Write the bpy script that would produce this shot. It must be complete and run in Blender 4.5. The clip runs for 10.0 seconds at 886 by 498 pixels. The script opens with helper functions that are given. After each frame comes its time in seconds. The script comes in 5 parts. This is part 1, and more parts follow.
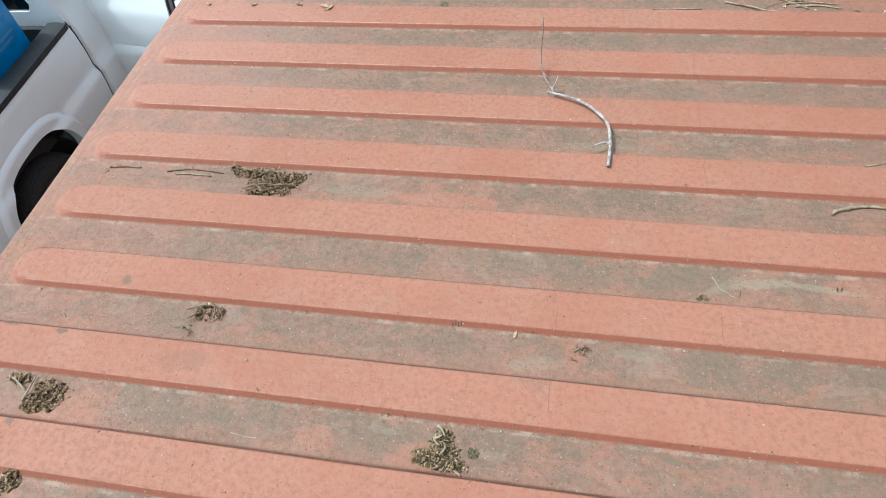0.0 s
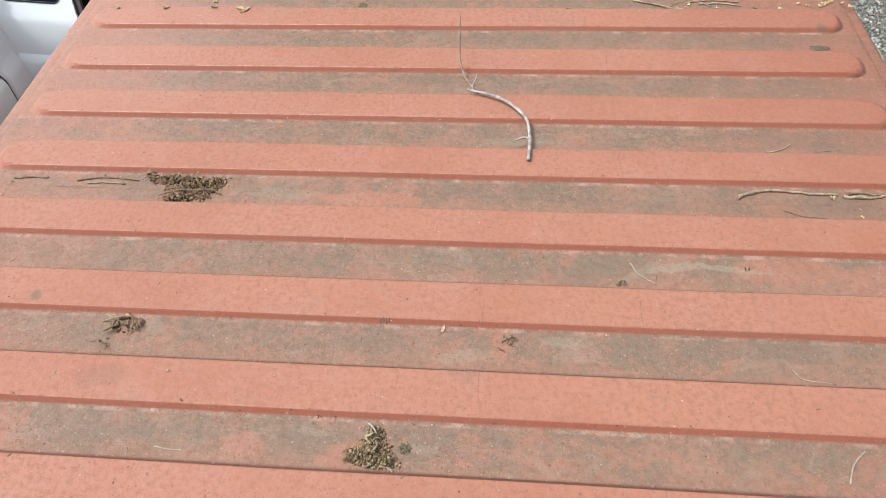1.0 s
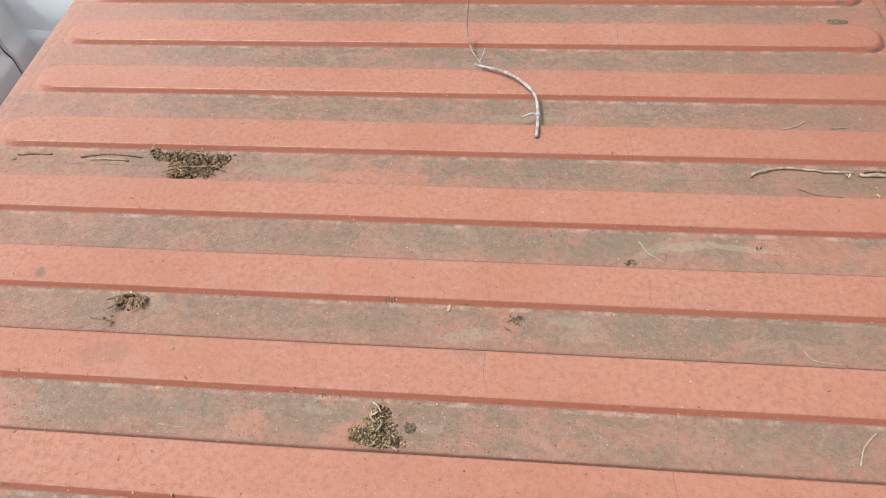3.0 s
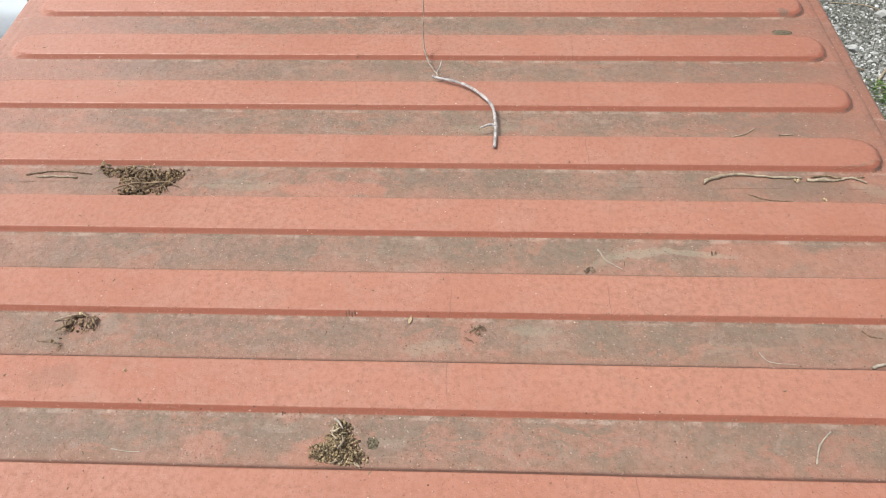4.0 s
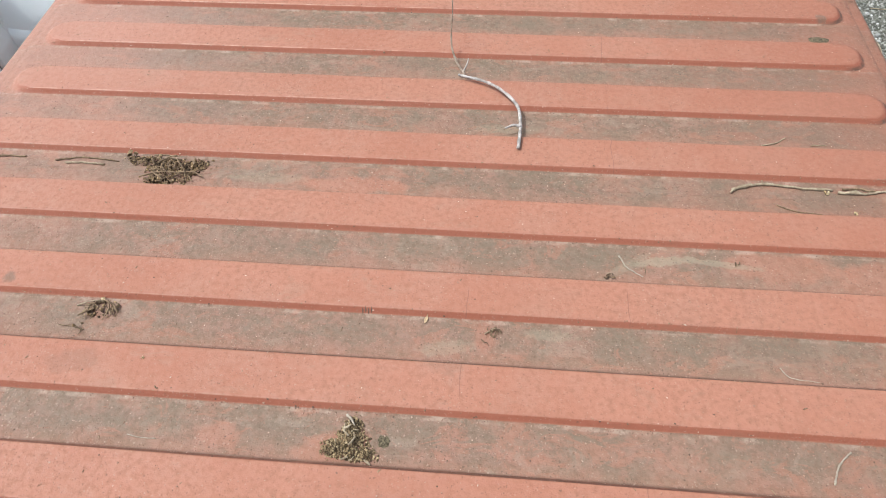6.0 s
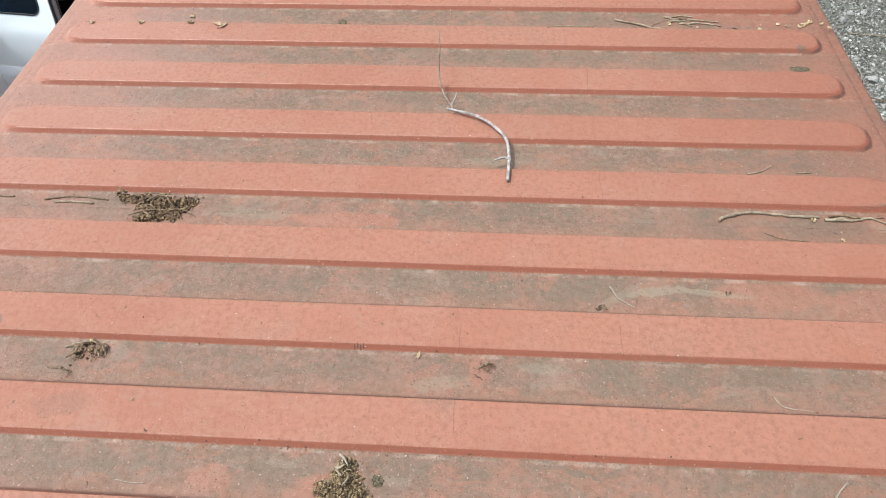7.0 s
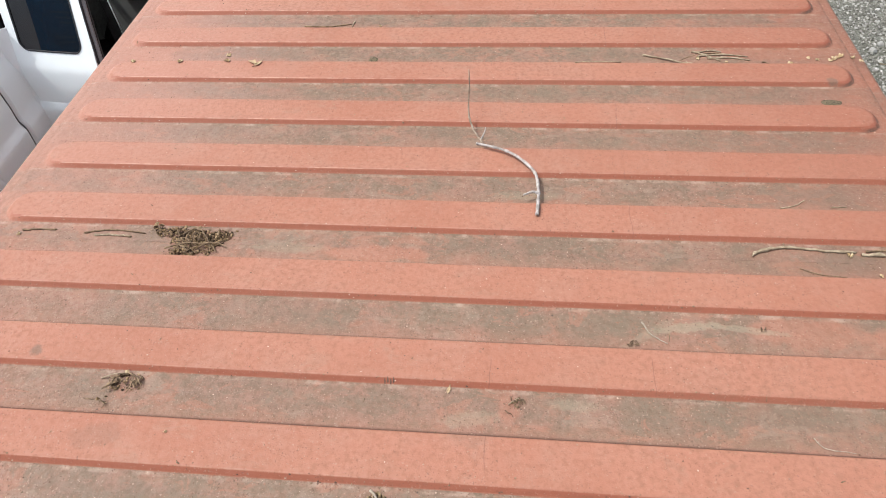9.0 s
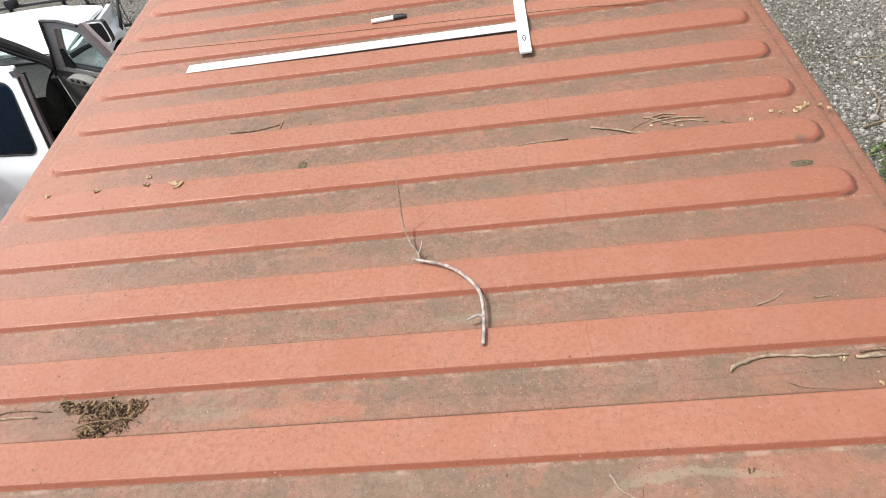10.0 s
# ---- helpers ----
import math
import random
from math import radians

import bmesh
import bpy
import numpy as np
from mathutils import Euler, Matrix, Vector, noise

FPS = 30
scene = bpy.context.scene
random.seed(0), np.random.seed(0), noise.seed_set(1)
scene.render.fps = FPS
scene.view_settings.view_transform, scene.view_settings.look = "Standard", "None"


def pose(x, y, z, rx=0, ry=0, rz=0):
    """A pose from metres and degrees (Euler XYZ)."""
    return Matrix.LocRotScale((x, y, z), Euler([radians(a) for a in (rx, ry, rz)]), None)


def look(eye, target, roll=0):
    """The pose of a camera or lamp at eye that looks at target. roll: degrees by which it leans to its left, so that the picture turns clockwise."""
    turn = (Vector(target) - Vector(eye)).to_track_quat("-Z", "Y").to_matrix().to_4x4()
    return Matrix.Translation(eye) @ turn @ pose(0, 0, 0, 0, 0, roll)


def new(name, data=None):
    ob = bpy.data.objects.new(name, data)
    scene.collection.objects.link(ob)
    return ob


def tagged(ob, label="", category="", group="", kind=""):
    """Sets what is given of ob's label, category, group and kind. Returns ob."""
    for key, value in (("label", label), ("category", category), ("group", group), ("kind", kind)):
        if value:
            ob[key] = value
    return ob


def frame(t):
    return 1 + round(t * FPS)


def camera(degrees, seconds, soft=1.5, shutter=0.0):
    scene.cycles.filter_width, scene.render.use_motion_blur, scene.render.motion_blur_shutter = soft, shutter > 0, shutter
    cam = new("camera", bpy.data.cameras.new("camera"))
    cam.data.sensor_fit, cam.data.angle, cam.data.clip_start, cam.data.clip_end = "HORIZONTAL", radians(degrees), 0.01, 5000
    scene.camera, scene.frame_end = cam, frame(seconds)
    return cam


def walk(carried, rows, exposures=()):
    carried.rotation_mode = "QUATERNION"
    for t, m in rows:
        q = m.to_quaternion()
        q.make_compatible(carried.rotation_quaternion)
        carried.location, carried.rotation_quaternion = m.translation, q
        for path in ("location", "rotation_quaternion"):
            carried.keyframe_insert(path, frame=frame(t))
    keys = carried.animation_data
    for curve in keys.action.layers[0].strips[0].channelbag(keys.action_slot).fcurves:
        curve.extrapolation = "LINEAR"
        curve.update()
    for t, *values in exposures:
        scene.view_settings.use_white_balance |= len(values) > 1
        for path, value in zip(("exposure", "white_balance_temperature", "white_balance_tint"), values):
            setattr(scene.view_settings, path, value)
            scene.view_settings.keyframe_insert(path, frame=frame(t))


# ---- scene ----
cam = camera(68.4, 10.0, soft=0.75)
PATH = [
    (0, (0.118, 0.0, 3.746), (-0.218, 1.184, 2.169), -8.2),
    (0.5, (0.157, -0.015, 3.722), (-0.096, 1.195, 2.149), -9.8),
    (1, (0.146, -0.014, 3.736), (-0.002, 1.205, 2.157), -3.7),
    (1.5, (0.153, -0.029, 3.71), (0.007, 1.1, 2.066), -1.7),
    (2, (0.141, -0.032, 3.705), (-0.045, 1.08, 2.052), -2.1),
    (2.5, (0.121, -0.016, 3.712), (-0.115, 1.112, 2.077), -3.4),
    (2.7, (0.135, -0.009, 3.72), (-0.07, 1.132, 2.09), -4.0),
    (3.8, (0.158, -0.001, 3.715), (0.036, 1.217, 2.134), -3.9),
    (4, (0.159, -0.001, 3.712), (0.095, 1.202, 2.115), -1.7),
    (4.5, (0.167, 0.002, 3.722), (0.141, 1.227, 2.141), 0.5),
    (5, (0.189, 0.001, 3.704), (0.21, 1.179, 2.088), 3.5),
    (5.3, (0.14, 0.026, 3.727), (0.174, 1.201, 2.108), 4.1),
    (5.4, (0.143, 0.005, 3.723), (0.04, 1.221, 2.139), -0.7),
    (5.5, (0.155, 0.006, 3.706), (0.088, 1.2, 2.104), 0.3),
    (5.7, (0.166, 0.008, 3.707), (0.04, 1.186, 2.095), -1.9),
    (6.8, (0.164, 0.022, 3.731), (0.027, 1.264, 2.17), -2.1),
    (7, (0.166, 0.025, 3.724), (0.056, 1.276, 2.168), -2.1),
    (7.5, (0.153, 0.014, 3.717), (0.038, 1.304, 2.193), -2.5),
    (8, (0.145, 0.01, 3.728), (-0.016, 1.272, 2.185), -2.7),
    (8.5, (0.13, 0.004, 3.735), (-0.06, 1.28, 2.208), -2.5),
    (9, (0.155, 0.027, 3.735), (-0.034, 1.343, 2.241), -4.3),
    (9.5, (0.202, 0.157, 3.738), (0.001, 1.482, 2.254), -9.0),
    (10, (0.309, 0.346, 3.758), (0.1, 1.711, 2.311), -11.5),
]
walk(cam, [(t, look(eye, target, roll)) for t, eye, target, roll in PATH],
     exposures=[(0.0, -0.15, 5450, -2), (1.0, -0.16, 5950, 7), (2.0, -0.17, 6150, 9.5), (2.7, -0.17, 6030, 7.5), (4.5, -0.17, 5920, 6.5), (7.5, -0.16, 5730, 4), (9.0, -0.14, 6050, 9), (10.0, -0.12, 6330, 11)])

# ---- world and sun ----
SUN_FROM = Vector((-0.455, -0.05, 0.885)).normalized()
world = bpy.data.worlds.new("sky")
scene.world = world
world.use_nodes = True
wn, wl = world.node_tree.nodes, world.node_tree.links
wn.clear()
sky = wn.new("ShaderNodeTexSky")
sky.sky_type = "NISHITA"
sky.sun_disc = False
sky.sun_elevation = math.asin(SUN_FROM.z)
sky.sun_rotation = math.atan2(SUN_FROM.x, SUN_FROM.y)
sky.air_density, sky.dust_density, sky.ozone_density = 1.0, 5.0, 0.6
bg = wn.new("ShaderNodeBackground")
bg.inputs["Strength"].default_value = 0.300
wo = wn.new("ShaderNodeOutputWorld")
haze = wn.new("ShaderNodeHueSaturation")
haze.inputs["Saturation"].default_value = 0.42
wl.new(sky.outputs[0], haze.inputs["Color"])
wl.new(haze.outputs[0], bg.inputs[0])
wl.new(bg.outputs[0], wo.inputs[0])
sun = new("sun", bpy.data.lights.new("sun", "SUN"))
sun.data.energy, sun.data.angle, sun.data.color = 4.45, radians(0.53), (1.0, 0.965, 0.91)
sun.matrix_world = look(SUN_FROM * 30, (0, 0, 0))

# ---- sizes ----
VAL, TOP = 2.572, 2.5870         # valley and rib heights of the roof
PITCH, RIB0 = 0.2088, 0.890      # rib spacing, front edge of one rib
RIBW, RIBL = 0.100, 1.163        # rib width, half length
Y0, Y1, HALF = -0.52, 5.54, 1.219


# ---- mesh helpers ----
class M:
    """Vertices and faces that become one mesh."""

    def __init__(self):
        self.v, self.f = [], []

    def grid(self, P, nu, nv):
        b = len(self.v)
        for j in range(nv + 1):
            for i in range(nu + 1):
                self.v.append(tuple(P(i / nu, j / nv)))
        for j in range(nv):
            for i in range(nu):
                a = b + j * (nu + 1) + i
                self.f.append((a, a + 1, a + nu + 2, a + nu + 1))
        return self

    def shell(self, P, nu, nv, off):
        """A sheet with thickness."""
        o = Vector(off)
        b = len(self.v)
        self.grid(P, nu, nv)
        c = len(self.v)
        k = len(self.f)
        for i in range(b, c):
            self.v.append(tuple(Vector(self.v[i]) + o))
        n = c - b
        for f in list(self.f[k - nu * nv:k]):
            self.f.append(tuple(q + n for q in reversed(f)))
        rim = [i for i in range(nu + 1)] + [(nu + 1) * j + nu for j in range(1, nv + 1)]
        rim += [(nu + 1) * nv + i for i in range(nu - 1, -1, -1)] + [(nu + 1) * j for j in range(nv - 1, 0, -1)]
        for p, q in zip(rim, rim[1:] + rim[:1]):
            self.f.append((b + q, b + p, c + p, c + q))
        return self

    def ring(self, outer, inner, off):
        """A flat frame between two loops of as many points, with thickness."""
        o, n, b = Vector(off), len(outer), len(self.v)
        for loop in (outer, inner):
            self.v += [tuple(p) for p in loop]
        for loop in (outer, inner):
            self.v += [tuple(Vector(p) + o) for p in loop]
        for i in range(n):
            j = (i + 1) % n
            self.f.append((b + i, b + j, b + n + j, b + n + i))
            self.f.append((b + 2 * n + j, b + 2 * n + i, b + 3 * n + i, b + 3 * n + j))
            self.f.append((b + j, b + i, b + 2 * n + i, b + 2 * n + j))
            self.f.append((b + n + i, b + n + j, b + 3 * n + j, b + 3 * n + i))
        return self

    def plate(self, loop, off):
        """A flat polygon with thickness."""
        o, n, b = Vector(off), len(loop), len(self.v)
        self.v += [tuple(p) for p in loop] + [tuple(Vector(p) + o) for p in loop]
        self.f.append(tuple(range(b, b + n)))
        self.f.append(tuple(range(b + 2 * n - 1, b + n - 1, -1)))
        for i in range(n):
            j = (i + 1) % n
            self.f.append((b + j, b + i, b + n + i, b + n + j))
        return self

    def tube(self, pts, radii, seg=6, bump=0.0, rng=None, flat=1.0):
        b, n = len(self.v), len(pts)
        pts = [Vector(p) for p in pts]
        for i, p in enumerate(pts):
            d = (pts[min(i + 1, n - 1)] - pts[max(i - 1, 0)]).normalized()
            up = Vector((0, 0, 1)) if abs(d.z) < 0.9 else Vector((1, 0, 0))
            a = d.cross(up).normalized()
            c = a.cross(d).normalized()
            for k in range(seg):
                r = radii[i] * (1 + (rng.uniform(-bump, bump) if rng else 0))
                t = 2 * math.pi * k / seg
                self.v.append(tuple(p + a * (r * math.cos(t)) + c * (r * flat * math.sin(t))))
        for i in range(n - 1):
            for k in range(seg):
                q = (k + 1) % seg
                self.f.append((b + i * seg + k, b + i * seg + q, b + (i + 1) * seg + q, b + (i + 1) * seg + k))
        self.f.append(tuple(b + k for k in reversed(range(seg))))
        self.f.append(tuple(b + (n - 1) * seg + k for k in range(seg)))
        return self

    def box(self, lo, hi, m=None, chamfer=0.0):
        """A box with chamfered upright and top edges."""
        x0, y0, z0 = lo
        x1, y1, z1 = hi
        c = chamfer
        b = len(self.v)
        rings = [(z0, 0.0), (z1 - c, 0.0), (z1, c)] if c else [(z0, 0.0), (z1, 0.0)]
        for z, s in rings:
            e = max(c, 1e-4)
            ring = [(x0 + e, y0 + s), (x1 - e, y0 + s), (x1 - s, y0 + e), (x1 - s, y1 - e), (x1 - e, y1 - s), (x0 + e, y1 - s), (x0 + s, y1 - e), (x0 + s, y0 + e)]
            for x, y in ring:
                p = Vector((x, y, z))
                self.v.append(tuple(m @ p if m else p))
        for r in range(len(rings) - 1):
            for k in range(8):
                q = (k + 1) % 8
                self.f.append((b + r * 8 + k, b + r * 8 + q, b + r * 8 + 8 + q, b + r * 8 + 8 + k))
        self.f.append(tuple(b + k for k in reversed(range(8))))
        self.f.append(tuple(b + (len(rings) - 1) * 8 + k for k in range(8)))
        return self

    def lump(self, c, r, rng, squash=0.7):
        """A small uneven stone or crumb of 8 faces."""
        b = len(self.v)
        a = rng.uniform(0, 6.28)
        ca, sa = math.cos(a), math.sin(a)
        k = rng.uniform(0.6, 1.0)
        for x, y, z in ((1, 0, 0), (0, k, 0), (-1, 0, 0), (0, -k, 0), (0.15, 0.1, squash), (0, 0, -squash)):
            s = r * rng.uniform(0.75, 1.25)
            self.v.append((c[0] + s * (x * ca - y * sa), c[1] + s * (x * sa + y * ca), c[2] + s * z))
        for i in range(4):
            j = (i + 1) % 4
            self.f.append((b + i, b + j, b + 4))
            self.f.append((b + j, b + i, b + 5))
        return self

    def rock(self, c, r, rng, squash=0.65):
        """An angular stone of 20 faces."""
        b = len(self.v)
        g = (1 + 5 ** 0.5) / 2
        a = rng.uniform(0, 6.28)
        ca, sa = math.cos(a), math.sin(a)
        ex, ey = rng.uniform(0.8, 1.25), rng.uniform(0.65, 1.0)
        for x, y, z in ((-1, g, 0), (1, g, 0), (-1, -g, 0), (1, -g, 0), (0, -1, g), (0, 1, g), (0, -1, -g), (0, 1, -g), (g, 0, -1), (g, 0, 1), (-g, 0, -1), (-g, 0, 1)):
            s = r * rng.uniform(0.72, 1.18) / 1.9
            x, y = x * ex, y * ey
            self.v.append((c[0] + s * (x * ca - y * sa), c[1] + s * (x * sa + y * ca), c[2] + s * z * squash))
        for f in ((0, 11, 5), (0, 5, 1), (0, 1, 7), (0, 7, 10), (0, 10, 11), (1, 5, 9), (5, 11, 4), (11, 10, 2), (10, 7, 6), (7, 1, 8), (3, 9, 4), (3, 4, 2), (3, 2, 6), (3, 6, 8), (3, 8, 9), (4, 9, 5), (2, 4, 11), (6, 2, 10), (8, 6, 7), (9, 8, 1)):
            self.f.append(tuple(b + k for k in f))
        return self

    def mesh(self, name, mats, smooth):
        me = bpy.data.meshes.new(name)
        me.from_pydata(self.v, [], self.f)
        me.validate()
        for mat in mats if isinstance(mats, (list, tuple)) else [mats]:
            me.materials.append(mat)
        if smooth:
            me.shade_smooth()
            if smooth is not True:
                bm = bmesh.new()
                bm.from_mesh(me)
                for e in bm.edges:
                    if len(e.link_faces) == 2 and e.calc_face_angle(0) > radians(smooth):
                        e.smooth = False
                bm.to_mesh(me)
                bm.free()
        return me


def part(name, m, mat, parent=None, label="", smooth=35):
    ob = new(name, m.mesh(name, mat, smooth))
    if parent:
        ob.parent = parent
    return tagged(ob, label)


def empty(name, label, category, at=(0, 0, 0), group="", kind=""):
    ob = new(name)
    ob.location = at
    ob.empty_display_size = 0.05
    return tagged(ob, label, category, group, kind)


def under(parent, ob):
    """Put ob under parent where it stands."""
    ob.parent = parent
    ob.matrix_parent_inverse = Matrix.Translation(-Vector(parent.location))
    return ob


def spline(pts, n):
    """Points along a smooth line through pts."""
    p = [Vector(q) for q in pts]
    if len(p) == 2:
        return [p[0].lerp(p[1], i / n) for i in range(n + 1)]
    p = [2 * p[0] - p[1]] + p + [2 * p[-1] - p[-2]]
    out = []
    segs = len(p) - 3
    for i in range(n + 1):
        s = min(i / n * segs, segs - 1e-6)
        k, t = int(s), s - int(s)
        a, b, c, d = p[k:k + 4]
        out.append(0.5 * ((2 * b) + (c - a) * t + (2 * a - 5 * b + 4 * c - d) * t * t + (3 * b - a - 3 * c + d) * t ** 3))
    return out


def sstep(a, b, x):
    t = min(max((x - a) / (b - a), 0.0), 1.0)
    return t * t * (3 - 2 * t)


def roof_h(x, y):
    """Height of the roof's sheet over (x, y)."""
    k = math.floor((y - RIB0 + 0.045) / PITCH)
    f = RIB0 + k * PITCH
    w = 0.0012 * noise.noise((x * 2.1, k * 3.7, 1.0))
    cy = y - (f + RIBW / 2 + 0.0045) - w
    hx, hy, r = RIBL, RIBW / 2 + 0.0065, 0.050
    qx, qy = abs(x) - (hx - r), abs(cy) - (hy - r)
    d = math.hypot(max(qx, 0), max(qy, 0)) + min(max(qx, qy), 0) - r
    end = sstep(hx - 0.075, hx - 0.01, abs(x))
    run = (0.0122 if cy < 0 else 0.0092) + (0.016 if x < 0 else 0.010) * end
    h = min(max(-d / run, 0.0), 1.0)
    h = 0.8 * h + 0.2 * h * h * (3 - 2 * h)
    z = VAL + (TOP - VAL) * h
    z += 0.0009 * noise.noise((x * 1.7, y * 1.9, 0.3)) + 0.0003 * noise.noise((x * 9, y * 9, 2.0))
    return z - 0.003 * sstep(1.170, 1.195, abs(x))


# ---- materials ----
class Mat:
    """A node material and short ways to its nodes."""

    def __init__(self, name):
        self.m = bpy.data.materials.new(name)
        self.m.use_nodes = True
        self.t = self.m.node_tree
        self.b = self.t.nodes["Principled BSDF"]

    def n(self, kind, **inputs):
        node = self.t.nodes.new(kind)
        for k, v in inputs.items():
            self.put(node.inputs[k.replace("_", " ")], v)
        return node

    def put(self, socket, v):
        if isinstance(v, bpy.types.NodeSocket):
            self.t.links.new(v, socket)
        else:
            socket.default_value = v

    def pos(self):
        return self.n("ShaderNodeNewGeometry").outputs["Position"]

    def obj(self):
        return self.n("ShaderNodeTexCoord").outputs["Object"]

    def xyz(self, v):
        s = self.n("ShaderNodeSeparateXYZ")
        self.put(s.inputs[0], v)
        return s.outputs

    def scaled(self, v, s):
        mp = self.n("ShaderNodeMapping")
        self.put(mp.inputs["Vector"], v)
        mp.inputs["Scale"].default_value = s
        return mp.outputs[0]

    def noise(self, v, scale, detail=4.0, rough=0.55, distort=0.0):
        t = self.n("ShaderNodeTexNoise", Vector=v, Scale=scale, Detail=detail, Roughness=rough, Distortion=distort)
        return t.outputs["Fac"]

    def math(self, op, a, b=0.0, c=0.0, clamp=False):
        x = self.n("ShaderNodeMath")
        x.operation, x.use_clamp = op, clamp
        for s, v in zip(x.inputs, (a, b, c)):
            self.put(s, v)
        return x.outputs[0]

    def ramp(self, v, lo, hi, a=0.0, b=1.0):
        x = self.n("ShaderNodeMapRange", Value=v)
        x.interpolation_type = "SMOOTHSTEP"
        for s, q in zip(("From Min", "From Max", "To Min", "To Max"), (lo, hi, a, b)):
            x.inputs[s].default_value = q
        return x.outputs[0]

    def mix(self, f, a, b):
        x = self.n("ShaderNodeMix")
        x.data_type = "RGBA"
        for s, v in zip((x.inputs[0], x.inputs[6], x.inputs[7]), (f, a, b)):
            self.put(s, (*v, 1) if isinstance(v, tuple) and len(v) == 3 else v)
        return x.outputs[2]

    def bump(self, h, strength=0.3, dist=0.002):
        x = self.n("ShaderNodeBump", Height=h, Strength=strength, Distance=dist)
        self.put(self.b.inputs["Normal"], x.outputs[0])

    def done(self, color, rough, metal=0.0, spec=0.5):
        self.put(self.b.inputs["Base Color"], (*color, 1) if isinstance(color, tuple) else color)
        self.put(self.b.inputs["Roughness"], rough)
        self.b.inputs["Metallic"].default_value = metal
        self.b.inputs["Specular IOR Level"].default_value = spec
        return self.m

    def blot(self, xyz, cx, cy, rx, ry, turn, fuzz):
        """1 in an ellipse of the plan with a ragged edge, 0 outside."""
        c, s = math.cos(radians(turn)), math.sin(radians(turn))
        dx, dy = self.math("SUBTRACT", xyz[0], cx), self.math("SUBTRACT", xyz[1], cy)
        u = self.math("MULTIPLY_ADD", dx, c / rx, self.math("MULTIPLY", dy, s / rx))
        v = self.math("MULTIPLY_ADD", dx, -s / ry, self.math("MULTIPLY", dy, c / ry))
        d = self.math("SQRT", self.math("ADD", self.math("MULTIPLY", u, u), self.math("MULTIPLY", v, v)))
        return self.ramp(self.math("ADD", d, self.math("MULTIPLY_ADD", fuzz, 1.6, -0.8)), 1.1, 0.6)


def roof_paint():
    m = Mat("weathered_red_paint")
    p = m.pos()
    xyz = m.xyz(p)
    big, mid, fine = m.noise(p, 2.6, 3), m.noise(p, 11, 5, 0.62), m.noise(p, 85, 4, 0.6)
    grain, speck = m.noise(p, 420, 2), m.noise(p, 160, 2, 0.5)
    stretched = m.noise(m.scaled(p, (5.0, 26.0, 1.0)), 1.0, 5, 0.65, 0.4)
    patch = m.noise(p, 42, 4, 0.6)
    red = m.mix(m.ramp(big, 0.35, 0.68), (0.440, 0.178, 0.110), (0.485, 0.208, 0.134))
    red = m.mix(m.ramp(mid, 0.42, 0.72, 0, 0.6), red, (0.465, 0.225, 0.155))
    red = m.mix(m.ramp(patch, 0.40, 0.78, 0, 0.34), red, (0.390, 0.160, 0.098))
    red = m.mix(m.ramp(fine, 0.45, 0.80, 0, 0.46), red, (0.340, 0.146, 0.090))
    low = m.ramp(xyz[2], VAL + 0.0040, VAL + 0.0012)
    fuzz = m.noise(p, 16, 4, 0.6)
    ph = m.math("MULTIPLY", m.math("FRACT", m.math("DIVIDE", m.math("SUBTRACT", xyz[1], RIB0), PITCH)), PITCH)
    ragx = m.math("MULTIPLY_ADD", fuzz, 0.30, -0.15)
    # paler paint towards one side, darker and redder towards the other
    paler = m.math("MULTIPLY", m.ramp(m.math("ADD", xyz[0], m.math("MULTIPLY", ragx, 1.6)), -0.35, -1.12), m.ramp(m.math("ADD", xyz[1], ragx), 0.75, 1.75, 0.10, 1.0))
    deep = m.math("MULTIPLY", m.ramp(m.math("ADD", xyz[0], m.math("MULTIPLY", ragx, 1.4)), 0.45, 1.16), m.ramp(m.math("ADD", xyz[1], ragx), 0.70, 1.40, 0.25, 1.0))
    red = m.mix(m.math("MULTIPLY", paler, 0.50), red, (0.590, 0.310, 0.240))
    red = m.mix(m.math("MULTIPLY", deep, 0.70), red, (0.370, 0.132, 0.077))
    # old grey bloom in loose islands on the ribs
    bloom = m.math("MULTIPLY", m.ramp(m.noise(m.scaled(p, (9.0, 15.0, 1.0)), 1.0, 5, 0.68, 0.6), 0.55, 0.66), m.ramp(m.noise(p, 2.1, 2), 0.42, 0.62, 0.05, 0.36))
    red = m.mix(bloom, red, (0.405, 0.235, 0.165))
    # rubbed front lip of each rib, its highlight painted in as paler colour
    inner = m.ramp(m.math("ABSOLUTE", xyz[0]), 1.150, 1.115)
    lip = m.math("MULTIPLY", m.math("MULTIPLY", m.ramp(ph, 0.0080, 0.0092), m.ramp(ph, 0.0118, 0.0096)), inner)
    lip = m.math("MULTIPLY", lip, m.math("MULTIPLY", m.ramp(m.noise(p, 19, 5, 0.7), 0.38, 0.62, 0.05, 1.0), m.math("MULTIPLY", m.ramp(xyz[0], 0.6, -0.7, 0.15, 0.75), m.ramp(xyz[1], 0.8, 1.5, 0.30, 1.0))))
    red = m.mix(lip, red, (0.72, 0.45, 0.34))
    # slopes in less bleached red, darkened in the colour to deepen their shade
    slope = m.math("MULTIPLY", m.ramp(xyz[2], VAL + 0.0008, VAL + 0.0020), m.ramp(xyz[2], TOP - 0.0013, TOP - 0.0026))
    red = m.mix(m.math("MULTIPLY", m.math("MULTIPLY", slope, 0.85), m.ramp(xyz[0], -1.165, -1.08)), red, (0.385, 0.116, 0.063))
